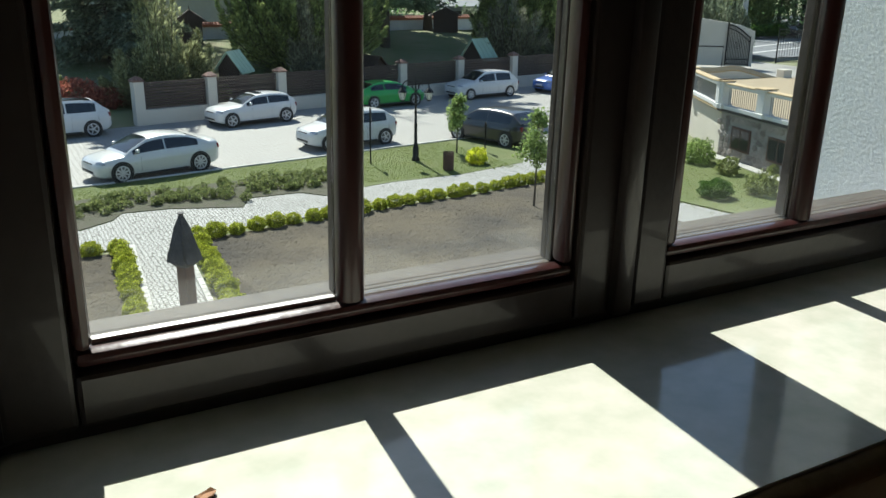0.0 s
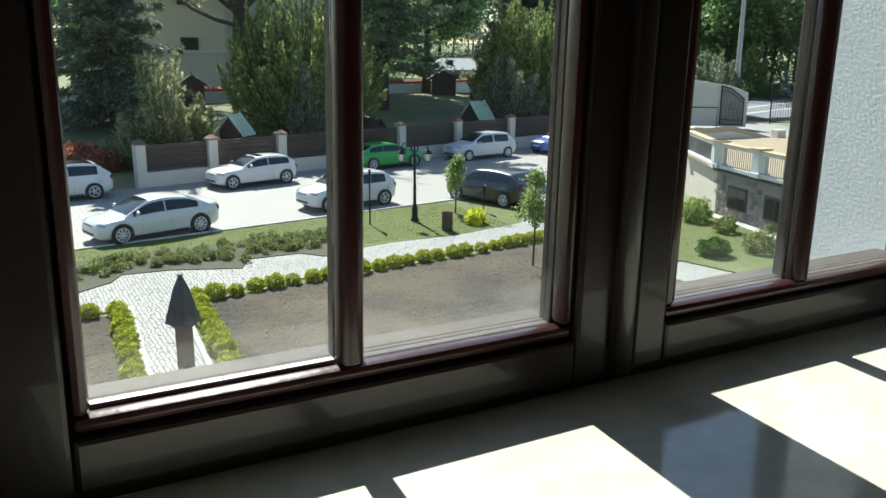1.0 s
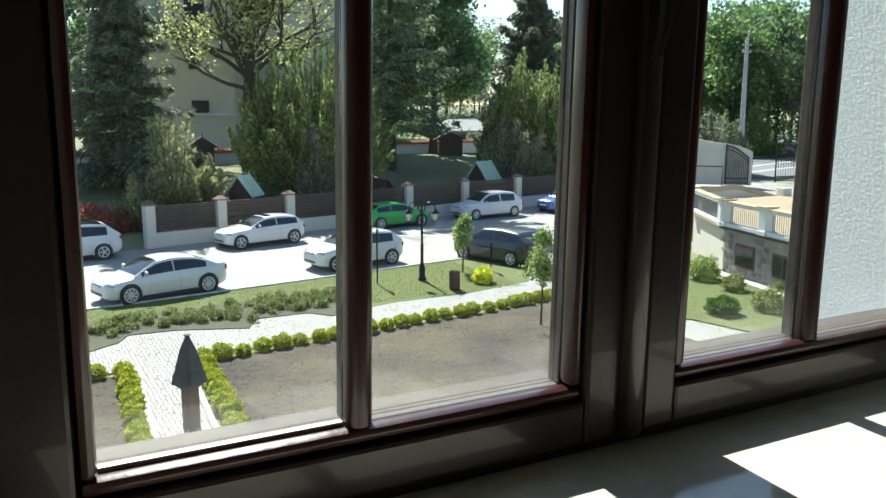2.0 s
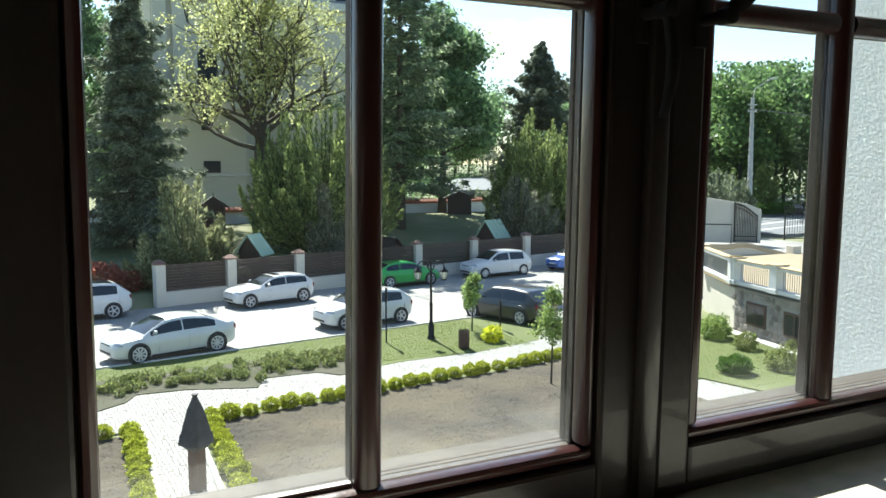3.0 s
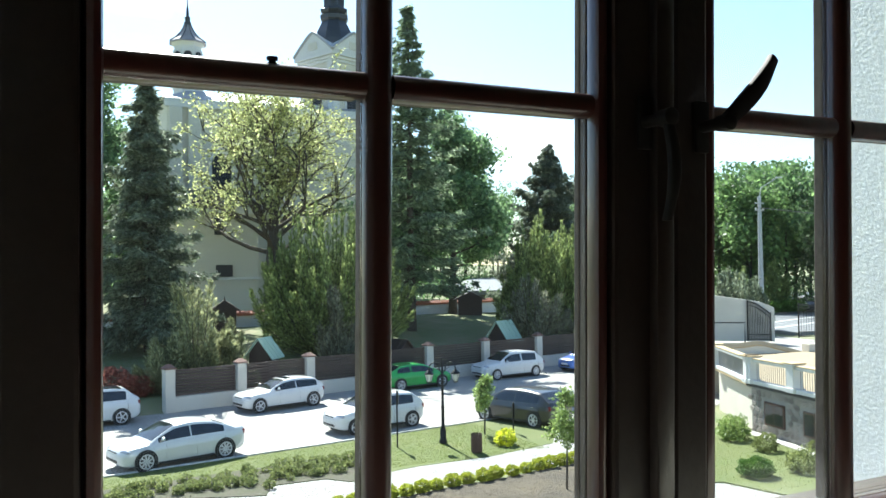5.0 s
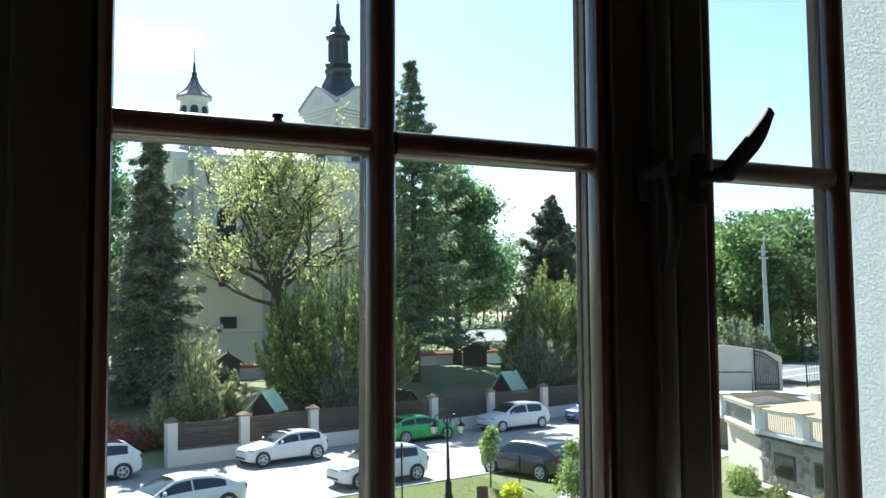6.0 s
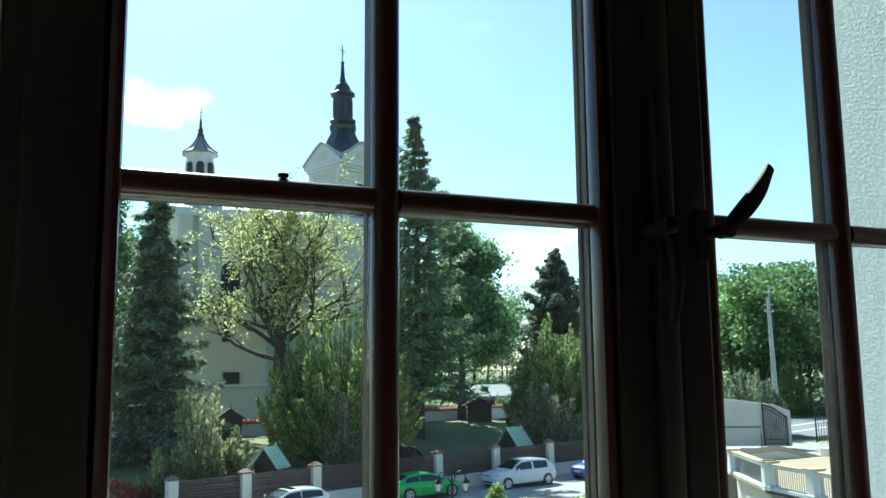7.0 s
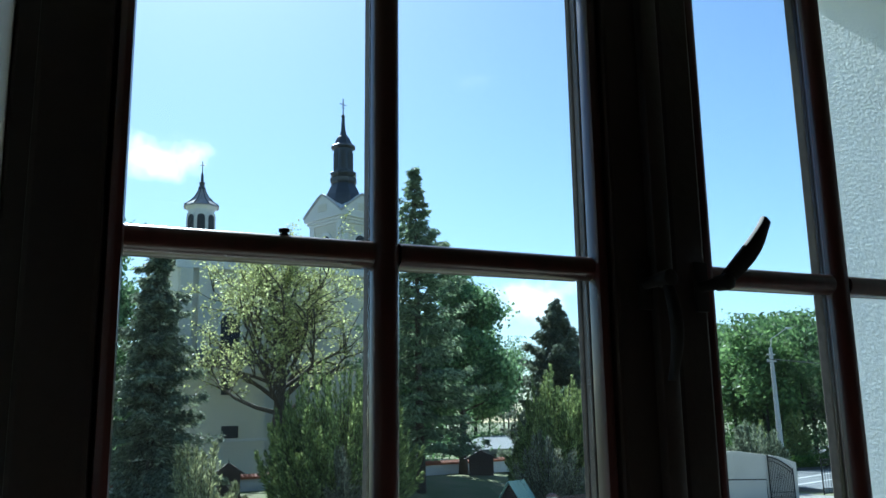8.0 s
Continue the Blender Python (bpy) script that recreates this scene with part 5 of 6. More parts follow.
def plume_shrub(x, y, h, r, seed, leaf_m, label, name="conifer_shrub", plumes=40, per=420, lean=0.25, leaf=(0.26, 0.065), z=None, slim=0.16):
    """Upright evergreen of many feathery plumes."""
    rg = np.random.default_rng(seed)
    z = height(x, y) if z is None else z
    t = thing(name, pose(x, y, z - 0.05), label, "shrub")
    st, c, ax = Geo(), [], []
    for i in range(plumes):
        a, rr = rg.uniform(0, 6.28), r * math.sqrt(rg.uniform(0, 1))
        u = rr / r
        hh = h * (1 - 0.66 * u ** 2.4) * rg.uniform(0.62, 1.04)
        b = np.array([rr * 0.35 * math.cos(a), rr * 0.35 * math.sin(a), 0.0])
        tip = np.array([rr * (1 + lean * 0.6) * math.cos(a) + rg.normal(0, 0.1), rr * (1 + lean * 0.6) * math.sin(a) + rg.normal(0, 0.1), hh])
        st.tube([tuple(b), tuple(b * 0.5 + tip * 0.5 + np.array([0.1 * rr * math.cos(a), 0.1 * rr * math.sin(a), 0])), tuple(tip * 0.97 + b * 0.03)], [0.05, 0.03, 0.008], 4)
        s = rg.uniform(0.04, 1, per) ** 0.8
        bow = np.outer(np.sin(s * 3.14) * 0.2 * rr, [math.cos(a), math.sin(a), 0])
        w = slim * h * np.sqrt(np.clip(1.02 - s, 0.01, 1)) * (0.5 + 0.5 * np.minimum(1, s * 5))
        off = rg.normal(0, 0.5, (per, 3)) * w[:, None]
        c.append(b + np.outer(s, tip - b) + bow + off)
        out = off / (np.linalg.norm(off, axis=1, keepdims=True) + 1e-6)
        ax.append(out * 0.5 + (tip - b) / np.linalg.norm(tip - b))
    part("stems", st, BARK, t)
    c = np.concatenate(c)
    c[:, 2] = np.maximum(c[:, 2], 0.05)
    part("foliage", leaf_mesh("foliage", leaves(c, leaf[0], leaf[1], rg, np.concatenate(ax), 0.45), leaf_m), None, t)
    return t


def bush_mesh(name, rx, ry, rz, n, leaf, material, seed):
    """Rounded uneven mass of leaves, denser at its skin."""
    rg = np.random.default_rng(seed)
    d = rg.normal(size=(n, 3))
    d /= np.linalg.norm(d, axis=1, keepdims=True)
    lob = 1 + 0.16 * np.sin(d[:, 0] * 5 + seed) * np.cos(d[:, 1] * 6 + seed * 2) + 0.1 * np.sin(d[:, 2] * 7 + d[:, 0] * 4)
    q = d * (rg.uniform(0.35, 1, n) ** 0.45 * lob)[:, None] * np.array([rx, ry, rz])
    q[:, 2] = np.abs(q[:, 2] + rz * 0.75)
    return leaf_mesh(name, leaves(q, leaf[0], leaf[1], rg, d, 0.8), material)


STEM = Geo().tube([(0, 0, 0), (0.02, 0, 0.2)], [0.03, 0.02], 5).mesh("stem", BARK)


def bush(x, y, mesh, label, category="shrub", name="shrub", group="", z=None, s=1.0, turn=0.0):
    b = thing(name, pose(x, y, (height(x, y) if z is None else z), 0, 0, turn), label, category, group)
    b.scale = (s, s, s)
    part("foliage", mesh, None, b)
    part("stem", STEM, None, b)
    return b


# tall trees of the churchyard
conifer(7.0, 52.0, 16.4, 3.8, 11, SPRUCE_L, "tall blue-green spruce in the churchyard", droop=0.42, dense=1.2, power=0.74, gap=0.76)
branchy(3.6, 66.0, 17.3, 6.2, 13, BROAD_L, "leafy green tree beside the church", per=13, leaf=(0.36, 0.24), clump=0.55)
branchy(17.3, 62.0, 15.3, 8.6, 25, LIME_L, "old spreading tree with sparse young yellow-green leaves", fork=0.31, trunk_r=0.74, per=5, leaf=(0.2, 0.14), clump=0.2, bark=BARK, limbs=34, rise=(20, 76), hang=0.34, stout=0.85)
conifer(26.0, 56.0, 24.2, 5.7, 15, FIR_L, "very tall dark green fir in the churchyard", droop=0.28, clear=0.15, leaf=(0.42, 0.1), dense=0.7, power=0.88, gap=1.15)
branchy(33.6, 64.0, 16.0, 5.2, 16, BROAD_L, "leafy green tree beside the fir", fork=0.22, per=12, leaf=(0.36, 0.24), clump=0.5)
branchy(29.5, 65.2, 13.0, 4.6, 18, BROAD_L, "leafy green tree behind the fir", fork=0.25, per=11, leaf=(0.36, 0.24), clump=0.5)
conifer(51.2, 75.0, 17.8, 9.4, 17, SPRUCE_D, "dark spruce with a pointed top", droop=0.3, z=1.8, leaf=(0.5, 0.12), dense=0.85, power=0.98, gap=0.85)
conifer(47.0, 68.0, 8.5, 2.6, 19, FIR_L, "younger dark conifer by the road", z=1.2)
# evergreens behind the fence
plume_shrub(17.9, 50.5, 9.5, 4.3, 21, YEW_L, "big olive-green upright evergreen behind the fence", plumes=210, per=330, slim=0.045, lean=0.45, leaf=(0.34, 0.085))
plume_shrub(16.75, 46.5, 5.9, 0.95, 22, GREYJ_L, "grey-green columnar conifer behind the fence", plumes=18, per=560, lean=0.1, slim=0.12)
plume_shrub(8.4, 45.0, 5.8, 1.6, 23, JUN_L, "loose feathery juniper behind the fence", plumes=20, per=700, lean=0.9, slim=0.13)
plume_shrub(6.9, 44.2, 3.6, 1.2, 24, JUN_L, "loose feathery juniper behind the fence", plumes=14, per=620, lean=0.8, slim=0.16)
plume_shrub(10.2, 44.7, 3.4, 1.2, 26, JUN_L, "loose feathery juniper behind the fence", plumes=14, per=620, lean=0.9, slim=0.16)
plume_shrub(35.2, 52.0, 10.0, 3.1, 27, YEW_L, "big olive-green upright evergreen by the fence end", plumes=190, per=300, slim=0.045, lean=0.35, leaf=(0.34, 0.085))
plume_shrub(32.4, 49.6, 6.3, 1.6, 28, GREYJ_L, "drooping grey-green evergreen by the fence", plumes=24, per=420, lean=1.1, slim=0.13)
plume_shrub(37.0, 48.6, 4.6, 1.6, 29, GREYJ_L, "drooping grey-green evergreen by the fence", plumes=22, per=400, lean=1.1, slim=0.13)
for i, (x, y, s) in enumerate(((4.0, 44.2, 1.0), (5.2, 43.4, 0.8), (2.6, 45.0, 1.1), (5.9, 44.6, 0.7))):
    bush(x, y, bush_mesh("foliage", 1.2, 1.0, 0.75, 2600, (0.14, 0.1), RED_L if i != 2 else ROSE_L, 40 + i), "red-leaved shrub beside the fence", s=s)
bush(10.9, 44.0, bush_mesh("foliage", 0.9, 0.7, 0.5, 1600, (0.13, 0.09), SAPLING_L, 47), "light green shrub by the fence")

# far woods: one mass of crowns, not to be counted
rg = np.random.default_rng(77)
wv, wl, tr = [], [], Geo()
for i in range(120):
    ang, dist = rg.uniform(0.02, 1.12), rg.uniform(105, 190)
    if 0.44 < ang < 0.58:
        dist = rg.uniform(205, 250)
    x, y = dist * math.sin(ang), dist * math.cos(ang)
    hh = rg.uniform(12, 17) * dist / 140 if ang < 0.75 else rg.uniform(17.5, 22) * dist / 140
    z = height(x, y)
    tr.tube([(x, y, z - 0.2), (x + 0.3, y, z + hh * 0.6)], [0.3, 0.12], 5)
    pale = wl if rg.random() < 0.4 else wv
    lob = rg.normal(0, 1, (26, 3)) * np.array([hh * 0.12, hh * 0.12, hh * 0.19]) + np.array([x, y, z + hh * 0.64])
    c = np.repeat(lob, 150, 0) + rg.normal(0, hh * 0.055, (26 * 150, 3))
    c = c[(c[:, 2] < z + hh * 1.04) & (c[:, 2] > z + (hh * 0.16 if ang > 0.86 else 1.4))]
    pale.append(leaves(c, 0.62, 0.44, rg))
    if ang > 0.86:
        continue
    low = np.stack([rg.normal(x, 5, 9), rg.normal(y, 5, 9), rg.uniform(z + 0.8, z + 2.8, 9)], 1)
    wv.append(leaves(np.repeat(low, 60, 0) + rg.normal(0, 1.0, (540, 3)) * np.array([1.4, 1.4, 0.8]), 0.5, 0.34, rg))
woods = thing("woodland", pose(0, 0, 0), "far belt of green broadleaf woodland", "woodland", kind="stuff")
tagged(part("crowns", leaf_mesh("crowns", np.concatenate(wv), WOOD_L), None, woods), kind="stuff")
tagged(part("crowns", leaf_mesh("crowns", np.concatenate(wl), WOODP_L), None, woods, "paler young crowns"), kind="stuff")
tagged(part("trunks", tr, BARK_DARK, woods), kind="stuff")

# box hedge along the walk and the bed: separate clipped plants
BOXES = [bush_mesh("box", 0.29, 0.28, 0.23, 2600, (0.05, 0.032), BOX_L, 60 + i) for i in range(4)]
spots = []
x = -4.0
while x < 2.4:
    spots.append((x, 21.75 + 0.1 * (x - 2)))
    x += 0.5
y = 21.2
while y > 12:
    spots += [(2.66 + 0.083 * (y - 21.7), y), (4.58 + 0.083 * (y - 21.7), y)]
    y -= 0.52
spots += [(4.62, 21.85), (2.55, 21.7)]
x = 5.2
while x < 17.0:
    spots.append((x, 21.85 + 0.123 * (x - 4.5)))
    x += 0.56
for i, (x, y) in enumerate(spots):
    bush(x + random.uniform(-0.05, 0.05), y + random.uniform(-0.05, 0.05), BOXES[i % 4], "clipped yellow-green box plant in a low hedge", "hedge plant", "box_plant", "box hedge", 0.05, random.uniform(0.8, 1.06), random.uniform(0, 360))
# low shrubs of the planting strip
SHR = [bush_mesh("low_shrub", 0.27, 0.25, 0.2, 230, (0.13, 0.042), ROSE_L, 70 + i) for i in range(4)]
n, taken = 0, []
while n < 150:
    x, y = random.uniform(-1.5, 10.8), random.uniform(25.0, 28.5)
    lo, hi = 25.4 + 0.05 * x if x < 3.2 else 25.9, 26.75 + 0.15 * x
    if x > 6.4 and x < 7.0:
        lo = 25.2
    if lo < y < hi and (n > 70 or all((x - p) ** 2 + (y - q) ** 2 > 0.12 for p, q in taken)):
        taken.append((x, y))
        bush(x, y, SHR[n % 4], "low green shrub in the earth strip", "shrub", "low_shrub", "strip shrubs", 0.07, random.uniform(0.4, 0.88), random.uniform(0, 360))
        n += 1


def sapling(x, y, h, seed, label, r=0.75, base=0.9):
    """Thin-stemmed young tree tied to nothing, loose crown."""
    rg = np.random.default_rng(seed)
    t = thing("young_tree", pose(x, y, 0.055), label, "young tree", "young trees")
    g = Geo().tube([(0, 0, 0), (0.03, 0, h * 0.5), (0, 0.02, h * 0.93)], [0.035, 0.025, 0.008], 6)
    c = []
    for i in range(34):
        u = rg.uniform(0, 1)
        a = rg.uniform(0, 6.28)
        z0 = base + (h - base) * u
        l = r * (1 - 0.75 * u) * rg.uniform(0.5, 1.1)
        tip = (l * math.cos(a), l * math.sin(a), z0 + 0.35 * l)
        g.tube([(0, 0, z0 - 0.1), tip], [0.012, 0.004], 3)
        s = rg.uniform(0.25, 1.05, 60)
        c.append(np.outer(s, tip) + np.outer(1 - s, (0, 0, z0)) + rg.normal(0, 0.09, (60, 3)))
    part("trunk", g, BARK, t)
    part("crown", leaf_mesh("crown", leaves(np.concatenate(c), 0.11, 0.07, rg), SAPLING_L), None, t)


sapling(16.6, 29.0, 2.2, 81, "young tree with fresh green leaves on the verge", 0.85, 0.85)
sapling(14.66, 20.71, 2.86, 82, "young tree with fresh green leaves by the footpath", 0.8, 1.20)
bush(16.3, 26.9, bush_mesh("foliage", 0.42, 0.4, 0.34, 1300, (0.09, 0.06), YELLOW_L, 84), "bright yellow-green shrub on the verge", z=0.06)
for i, (x, y, s, mt) in enumerate(((24.2, 23.4, 1.15, SAPLING_L), (23.7, 21.4, 0.8, ROSE_L), (22.4, 18.7, 0.95, ROSE_L), (25.0, 24.2, 0.8, SAPLING_L), (21.6, 22.7, 0.5, BOXD_L), (24.8, 19.0, 0.6, ROSE_L), (25.1, 20.5, 0.5, ROSE_L))):
    bush(x, y, bush_mesh("foliage", 0.95, 0.85, 0.72, 2600, (0.13, 0.07), mt, 90 + i), "loose green shrub on the lawn below the terrace", z=0.05, s=s * 0.62)
bush(20.7, 19.1, bush_mesh("foliage", 0.55, 0.52, 0.33, 6500, (0.05, 0.034), BOXD_L, 99), "clipped dark dome of box on the lawn", "topiary", "box_dome", z=0.05)
# grass blades on the verge and lawn
gr = np.random.default_rng(3)
gx = gr.uniform(-3, 17.4, 60000)
gy = gr.uniform(24.8, 31.5, 60000)
patch = np.sin(gx * 1.7 + 0.6 * gy) + np.sin(gy * 2.3 - gx * 0.9) + gr.normal(0, 0.5, 60000) > 0.1
ok = (gy < 28.95 + 0.138 * gx) & ((gy > 26.7 + 0.15 * gx) | (patch & (gy > 25.6)) | ((gx > 10.8) & (gy > 25.75 + 0.02 * (gx - 10.8))))
lx, ly = gr.uniform(19, 26, 6000), gr.uniform(17.5, 24, 6000)
pts = np.concatenate([np.stack([gx[ok], gy[ok], np.full(ok.sum(), 0.068)], 1), np.stack([lx, ly, np.full(6000, 0.062)], 1)])
GRASS_L = leaf_mat("grass_blades", (0.13, 0.18, 0.035), (0.2, 0.235, 0.06), trans=0.42)
solid("grass", leaf_mesh("grass", leaves(pts, 0.034, 0.022, gr, np.array([0, 0, 1.0]), 0.6), GRASS_L), None, "short grass blades on the verge and lawn", "grass", "stuff")

# ---- terrace, gate and main road ----
P0, P1, P2 = Vector((24.6, 18.5, 0)), Vector((26.0, 24.2, 0)), Vector((28.4, 28.3, 0))
TZ = 1.95
TERRACEPAVE = mat("terrace_paving", (0.38, 0.3, 0.19), (0.3, 0.24, 0.15), rough=0.85, fine=12)
BARGREY = mat("grey_bar_paint", (0.3, 0.3, 0.29), (0.22, 0.22, 0.21), rough=0.6)
PANE_DK = mat("dark_pane", (0.03, 0.035, 0.04), rough=0.1, bump=0)
terrace = thing("terrace", pose(0, 0, 0), "raised terrace on a fieldstone base", "terrace", kind="structure")


def along(a, b):
    d = b - a
    return pose(a.x, a.y, 0, 0, 0, math.degrees(math.atan2(d.y, d.x))), d.length


m1, l1 = along(P0, P1)
m2, l2 = along(P1, P2)
base = part("stone_base", B(-6, l1, -6, -0.06, -0.1, TZ - 0.12), MORTAR, terrace, "fieldstone base wall")
base.matrix_local = m1
deck_part = part("terrace_floor", Geo().prism([(24.65, 12), (40, 12), (40.0, 30.0), (31.2, 32.2), (28.45, 28.2), (26.05, 24.1)], TZ - 0.1, TZ), TERRACEPAVE, terrace, "pale ochre paved terrace floor")
side = part("side_wall", B(0, l2 + 0.3, -4, -0.12, -0.1, TZ - 0.25), WALLPAINT, terrace, "cream rendered side wall")
side.matrix_local = m2
for mm, l, a in ((m1, l1, -6), (m2, l2, 0)):
    led = part("ledge", B(a, l + 0.1, -0.35, 0.12, TZ - 0.12, TZ + 0.02, 0.02), SHINGLE if mm is m1 else COPING, terrace, "dark ledge over the stones" if mm is m1 else "")
    led.matrix_local = mm


def balustrade(mm, posts):
    b = thing("balustrade", mm, "white terrace balustrade with thin grey bars and ochre coping", "balustrade")
    for u in posts:
        p = part("pedestal", Geo().box(u - 0.26, u + 0.26, -0.26, 0.26, TZ, TZ + 0.18, 0.02).box(u - 0.21, u + 0.21, -0.21, 0.21, TZ + 0.18, TZ + 0.95, 0.02).box(u - 0.27, u + 0.27, -0.27, 0.27, TZ + 0.95, TZ + 1.05, 0.02), WHITEWALL, b, "white rendered pedestal")
        part("cap", B(u - 0.3, u + 0.3, -0.3, 0.3, TZ + 1.05, TZ + 1.1, 0.01), COPING, p, "ochre stone cap")
    for u0, u1 in zip(posts, posts[1:]):
        part("plinth", B(u0 + 0.26, u1 - 0.26, -0.14, 0.14, TZ, TZ + 0.14, 0.01), WHITEWALL, b)
        r = part("top_rail", B(u0 + 0.27, u1 - 0.27, -0.15, 0.15, TZ + 0.86, TZ + 0.97, 0.015), WHITEWALL, b)
        part("coping", B(u0 + 0.28, u1 - 0.28, -0.18, 0.18, TZ + 0.97, TZ + 1.02, 0.01), COPING, r, "ochre coping")
        k = int((u1 - u0 - 0.5) / 0.13)
        for i in range(k):
            x = u0 + 0.3 + (i + 0.5) * (u1 - u0 - 0.6) / k
            part("bar", Geo().tube([(x, 0, TZ + 0.14), (x, 0, TZ + 0.86)], [0.016, 0.016], 4), BARGREY, b)


balustrade(m1, [-2.4, 0.35, 3.1, 5.75])
balustrade(m2, [0.0, 4.9])
# rear parapet of the terrace, falling beside the steps
R0, R1 = Vector((31.0, 32.3, 0)), Vector((39.5, 30.3, 0))
m3, l3 = along(R0, R1)
ramp = thing("ramp_wall", m3, "cream parapet with ochre coping that falls beside steps", "parapet", kind="structure")
pr = [(0, TZ + 0.3), (2.6, TZ + 0.34), (3.4, TZ + 0.42), (3.9, TZ + 0.36), (6.2, TZ - 0.25), (l3, TZ - 0.3)]
k = len(pr)
part("wall", Geo().add([(x, y, z) for y in (-0.15, 0.15) for x, z in [(l3, -0.1), *reversed(pr), (0, -0.1)]], [tuple(reversed(range(k + 2))), tuple(range(k + 2, 2 * k + 4))] + [(i, (i + 1) % (k + 2), k + 2 + (i + 1) % (k + 2), k + 2 + i) for i in range(k + 2)]), WALLPAINT, ramp)
part("coping", Geo().tube([(x, 0, z + 0.04) for x, z in pr], [0.2] * k, 4), COPING, ramp, "ochre coping")
for u in (0.1, 6.6):
    part("pillar", B(u - 0.25, u + 0.25, -0.3, 0.3, 0, TZ + 0.4, 0.02), WALLPAINT, ramp, "cream rendered pillar")
bush(28.98, 27.72, bush_mesh("foliage", 0.45, 0.42, 0.36, 1800, (0.09, 0.06), BOXD_L, 131), "small dark green shrub on the terrace floor", z=TZ)
# windows in the stone base, and the stones
for u in (2.05, 4.38):
    w = part("window", B(u - 0.62, u + 0.62, -0.1, 0.0, 0.45, 1.35, 0.01), WOOD_BROWN, base, "brown basement window")
    part("pane", B(u - 0.54, u - 0.03, -0.01, 0.004, 0.53, 1.27), PANE_DK, w)
    part("pane", B(u + 0.03, u + 0.54, -0.01, 0.004, 0.53, 1.27), PANE_DK, w)


def stone_mesh(seed):
    rg = np.random.default_rng(seed)
    pts = []
    n = 7
    for ring, (k, z) in enumerate(((1.0, -0.05), (1.0, 0.02), (0.72, 0.06))):
        for i in range(n):
            a = 6.283 * i / n
            rad = (1 + 0.16 * math.sin(a * 3 + seed) + 0.1 * math.cos(a * 2 + seed * 2)) * k
            pts.append((0.5 * rad * math.cos(a), z, 0.5 * rad * math.sin(a)))
    f = [(r * n + i, (r + 1) * n + i, (r + 1) * n + (i + 1) % n, r * n + (i + 1) % n) for r in range(2) for i in range(n)] + [tuple(reversed(range(2 * n, 3 * n)))]
    return Geo().add(pts, f).mesh("stone", STONE)


STONES = [stone_mesh(i) for i in range(6)]
rows_z = np.arange(0.1, TZ - 0.15, 0.215)
i = 0
for r, z in enumerate(rows_z):
    x = -1.2 + (r % 2) * 0.13
    while x < l1 - 0.1:
        w = random.uniform(0.22, 0.4)
        if not any(abs(x + w / 2 - u) < 0.6 + w / 2 and 0.36 < z < 1.44 for u in (2.05, 4.38)) and i < 300:
            o = part("stone", STONES[i % 6], None, base)
            o.matrix_local = Matrix.Translation((x + w / 2, -0.06, z)) @ Matrix.Diagonal((w * 1.08, 0.4, random.uniform(0.225, 0.265), 1)) @ pose(0, 0, 0, 0, random.uniform(-12, 12), 0)
            i += 1
        x += w + 0.02

# pale paved strip along the foot of the stones
strip = part("foot_strip", B(-1.2, l1 + 0.3, 0.02, 0.5, -0.1, 0.075), EDGING, terrace, "pale paved strip at the wall's foot")
strip.matrix_local = m1

# entrance wall and iron gate beyond
gate_wall = thing("gate_wall", pose(52.5, 50.5, 0.2, 0, 0, -42), "cream rendered entrance wall with a sloping top", "wall", kind="structure")
part("wall_panel", Geo().add([(x, y, z) for y in (-0.2, 0.2) for x, z in ((-4.2, 0), (3.1, 0), (3.1, 2.75), (2.0, 3.2), (-1.2, 3.7), (-4.2, 3.7))],
     [(0, 1, 2, 3, 4, 5), (11, 10, 9, 8, 7, 6)] + [(i, 6 + i, 6 + (i + 1) % 6, (i + 1) % 6) for i in range(6)]), WALLPAINT, gate_wall)


def gate_leaf(x, y, ang, w, h0, h1):
    g = thing("iron_gate", pose(x, y, 0.25, 0, 0, ang), "black wrought-iron gate leaf with arched top, open", "gate", "gate leaves")
    part("frame", Geo().tube([(0, 0, 0), (0, 0, h1)], [0.06, 0.06], 6).tube([(w, 0, 0), (w, 0, h0)], [0.05, 0.05], 6).tube([(0, 0, 0.12), (w, 0, 0.12)], [0.035] * 2, 5).tube([(0, 0, 0.5), (w, 0, 0.5)], [0.03] * 2, 5), IRON, g)
    top = lambda u: h1 - (h1 - h0) * (1 - math.cos(u * math.pi / 2)) - 0.15
    part("arched_rail", Geo().tube([(w * u, 0, top(u)) for u in np.linspace(0, 1, 9)], [0.04] * 9, 5).tube([(w * u, 0, top(u) - 0.3) for u in np.linspace(0, 1, 9)], [0.03] * 9, 5), IRON, g)
    for i in range(1, 14):
        u = i / 14
        part("bar", Geo().tube([(w * u, 0, 0.1), (w * u, 0, top(u) + 0.1)], [0.022, 0.022], 4), IRON, g)
    part("rosette", Geo().tube([(w / 2 + 0.28 * math.cos(a), -0.03, 1.6 + 0.28 * math.sin(a)) for a in np.linspace(0, 6.283, 17)], [0.022] * 17, 5).tube([(w / 2 + 0.12 * math.cos(a), -0.03, 1.6 + 0.12 * math.sin(a)) for a in np.linspace(0, 6.283, 13)], [0.02] * 13, 5), IRON, g)


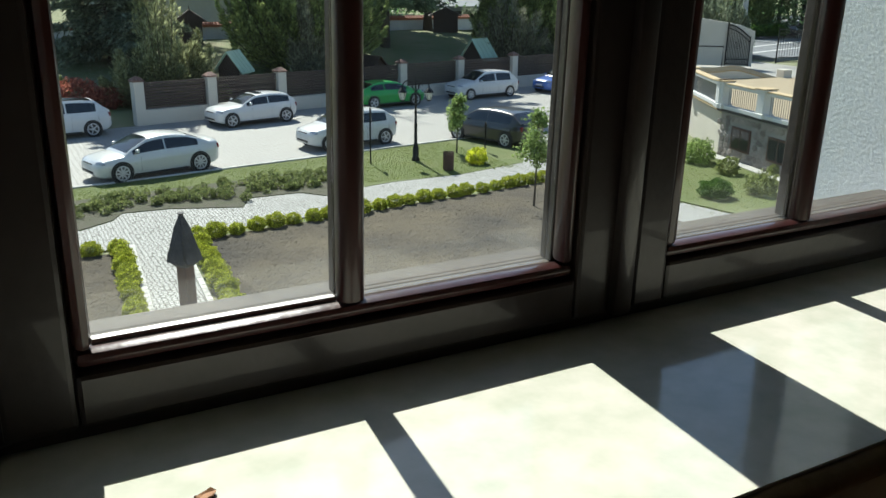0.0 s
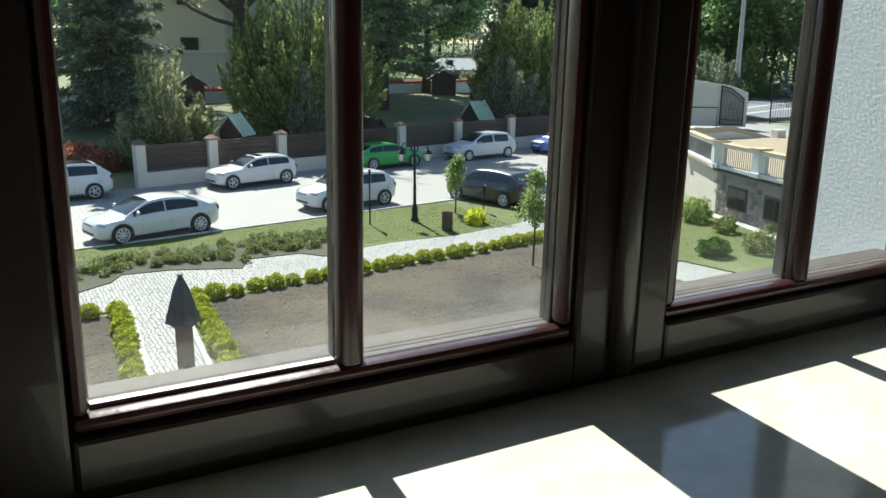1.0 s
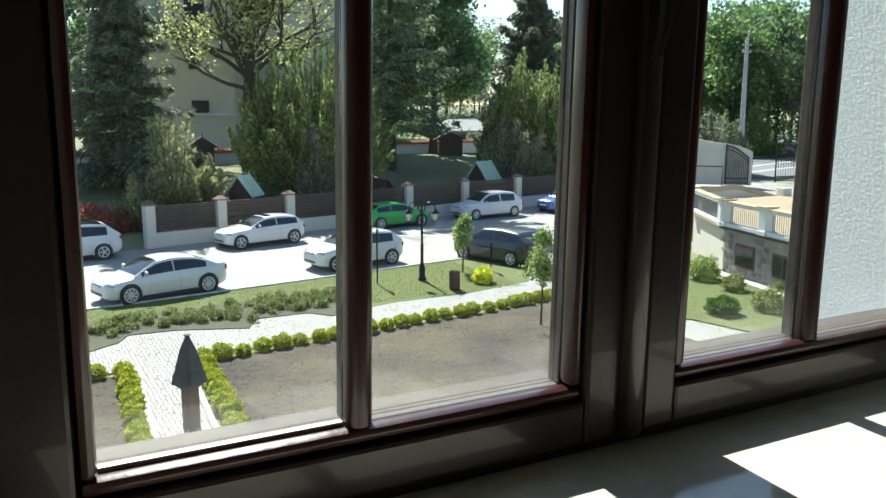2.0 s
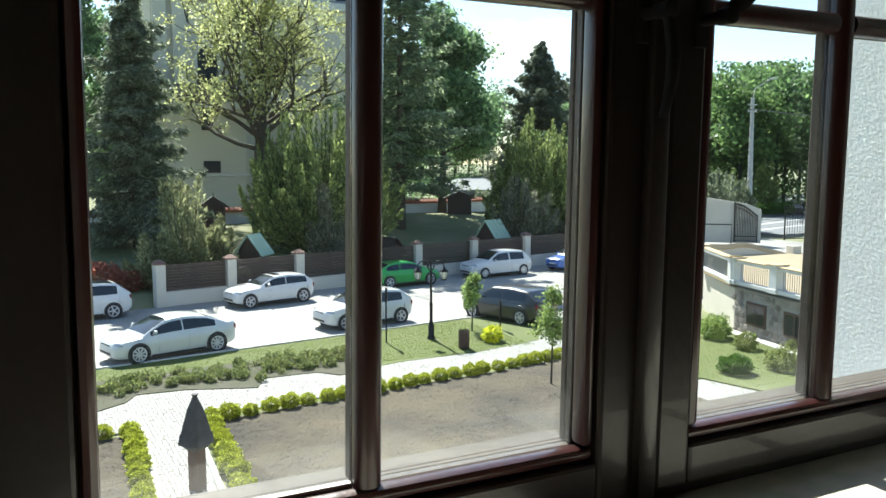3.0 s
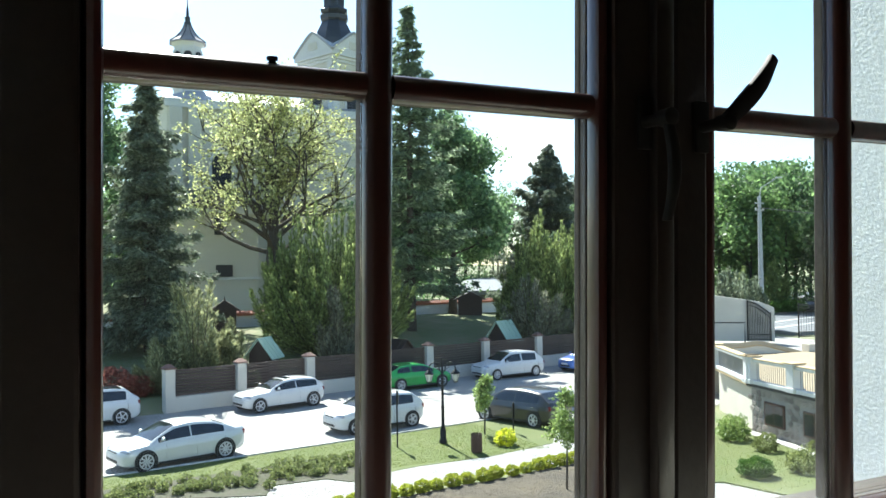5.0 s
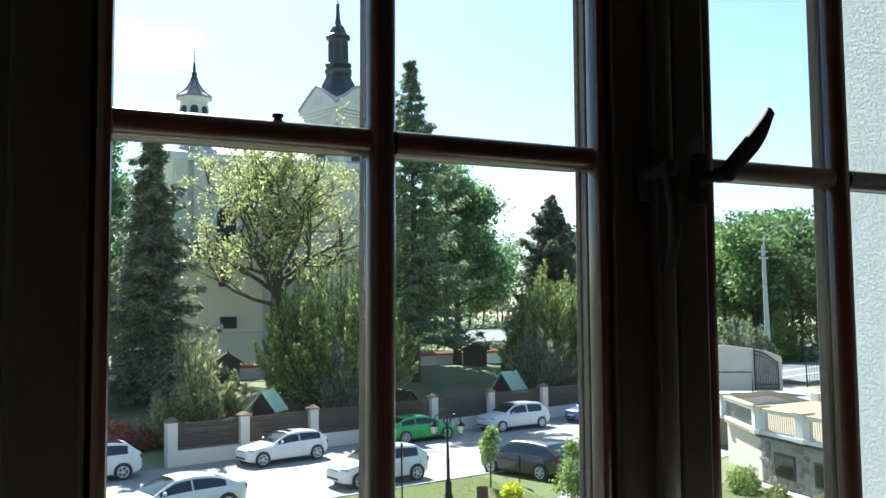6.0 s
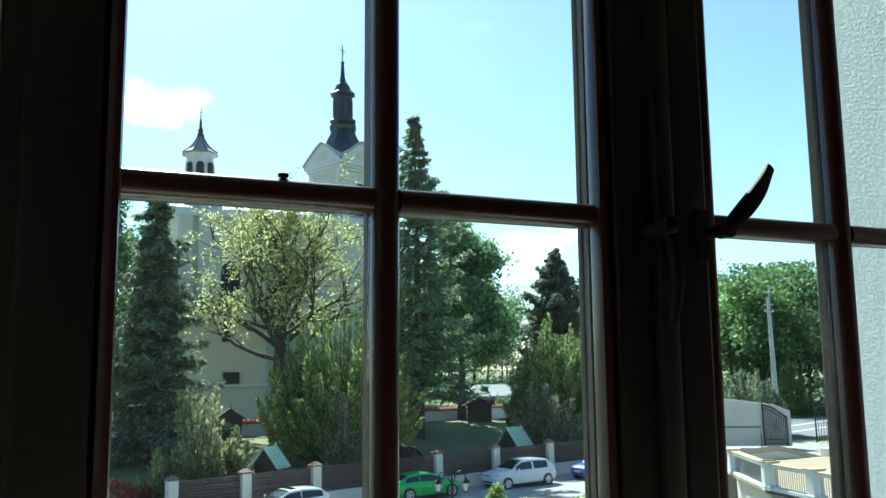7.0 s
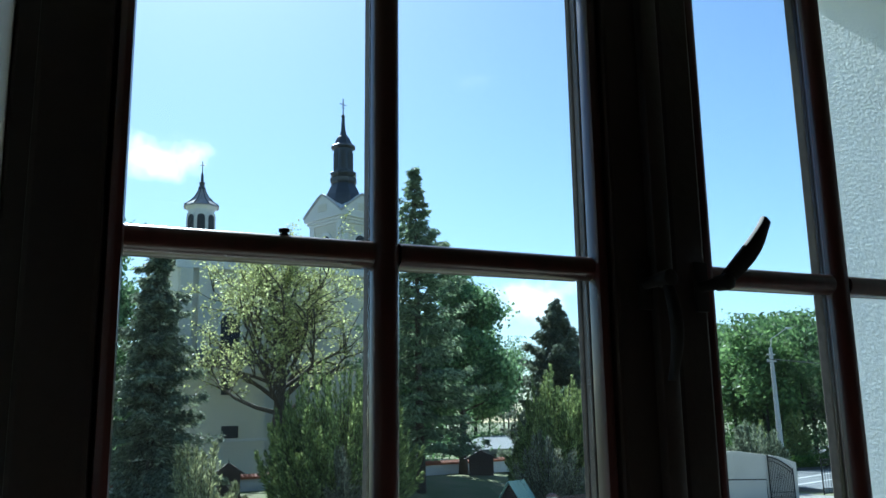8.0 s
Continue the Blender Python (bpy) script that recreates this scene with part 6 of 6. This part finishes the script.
gate_leaf(53.05, 49.55, -42, 1.75, 2.3, 3.3)
gate_leaf(58.2, 48.9, -20, 3.2, 2.4, 2.9)
rail = thing("handrail", pose(46.5, 50.0, 0.3, 0, 0, -42), "plain dark metal handrail by the entrance", "handrail")
part("rail", Geo().tube([(-3, 0, 1.7), (4.6, 0, 1.7), (4.6, 0, 0)], [0.05] * 3, 6), IRON, rail)
for x in (-3, 0):
    part("post", Geo().tube([(x, 0, 0), (x, 0, 1.7)], [0.04] * 2, 6), IRON, rail)
# concrete pole with a lamp arm
POLE = mat("concrete", (0.5, 0.5, 0.49), (0.42, 0.42, 0.41), rough=0.85, fine=20)
pole = thing("utility_pole", pose(77.2, 70.0, 0.6), "grey concrete utility pole with a lamp arm and wires", "utility pole")
part("shaft", Geo().lathe([(0.34, 0), (0.2, 13.6)], 10), POLE, pole, "", True)
part("lamp_arm", Geo().tube([(0, 0, 13.2), (0.3, 0, 14.6), (2.4, -0.5, 15.8)], [0.06, 0.05, 0.05], 6), POLE, pole)
part("lamp_head", Geo().box(2.2, 3.0, -0.75, -0.4, 15.7, 15.9, 0.05), LAMPGLASS, pole)
part("crossarm", B(-0.7, 0.7, -0.08, 0.08, 11.9, 12.05, 0.02).box(-0.7, 0.7, -0.08, 0.08, 12.7, 12.85, 0.02), POLE, pole)
for k in range(4):
    part("insulator", Geo().lathe([(0.05, 12.05), (0.09, 12.12), (0.04, 12.28)], 8, -0.6 + 0.4 * k), LAMPGLASS, pole)
WIRE = mat("wire", (0.03, 0.03, 0.03), rough=0.6)
for k in range(4):
    part("wire", Geo().tube([(-0.6 + 0.4 * k + 60 * u, -28 * u, 12.25 - 6 * u * (1 - u) - 2.2 * u) for u in np.linspace(0, 1, 12)], [0.025] * 12, 3), WIRE, pole)
for i, (x, y, h) in enumerate(((85.5, 75.0, 6.8), (82.0, 76.5, 5.6))):
    plume_shrub(x, y, h, 1.5, 110 + i, YEW_L, "dense dark columnar thuja by the road", plumes=26, per=420, lean=0.05, leaf=(0.4, 0.12), slim=0.13, z=0.6)
plume_shrub(60.5, 57.5, 6.5, 2.6, 115, SPRUCE_L, "dull green evergreen behind the entrance wall", plumes=34, per=420, leaf=(0.35, 0.1), slim=0.12, z=0.4)
for i in range(5):
    x = 76.5 + i * 1.9
    bush(x, 71.8 - i * 0.2, bush_mesh("foliage", 1.5, 1.2, 0.7, 1300, (0.3, 0.2), BOXD_L, 120 + i), "low dark hedge plant along the road", "hedge plant", "hedge_plant", "roadside hedge", z=0.6)
# lane lines of the main road
for k, off in enumerate((0, 3.4)):
    solid("lane_line", Geo().prism([(64, 56.6 + off), (125, 74 + off * 1.6), (125, 74.4 + off * 1.6), (64, 56.95 + off)], 0.3, 0.306), ROADLINE, "white painted lane line on the road", "road marking", "structure")
car(pose(87.6, 71.3, 0.31, 0, 0, 20), "black car standing on the main road", BLACK_P, 4.3, 1.78, 1.45, 2.6, front=0.88, hood=0.92, cab=(1.2, 2.0, 3.7, 4.2), belt=0.95, deck=1.0)
# dry leaf lying on the inner sill
DRYLEAF = mat("dry_leaf", (0.36, 0.17, 0.06), (0.22, 0.1, 0.04), rough=0.7, big=60, fine=300)
lf = []
for i in range(13):
    a = math.pi * i / 12
    lf.append((0.016 * math.cos(a), 0.007 * math.sin(a), 0.0015 + 0.005 * math.sin(a * 2) ** 2))
for i in range(11):
    a = math.pi + math.pi * (i + 1) / 12
    lf.append((0.016 * math.cos(a), 0.007 * math.sin(a), 0.0015 + 0.003 * abs(math.sin(a * 3))))
n = len(lf)
dl = solid("dry_leaf", Geo().add(lf + [(x, y, z + 0.0006) for x, y, z in lf], [tuple(reversed(range(n))), tuple(range(n, 2 * n))] + [(i, (i + 1) % n, n + (i + 1) % n, n + i) for i in range(n)]), DRYLEAF, "small curled brown dry leaf on the sill", "leaf")
dl.matrix_world = pose(0.2, 0.69, SILL_Z + 0.0005, 0, 0, 25) @ Matrix.Diagonal((0.75, 0.75, 0.8, 1))
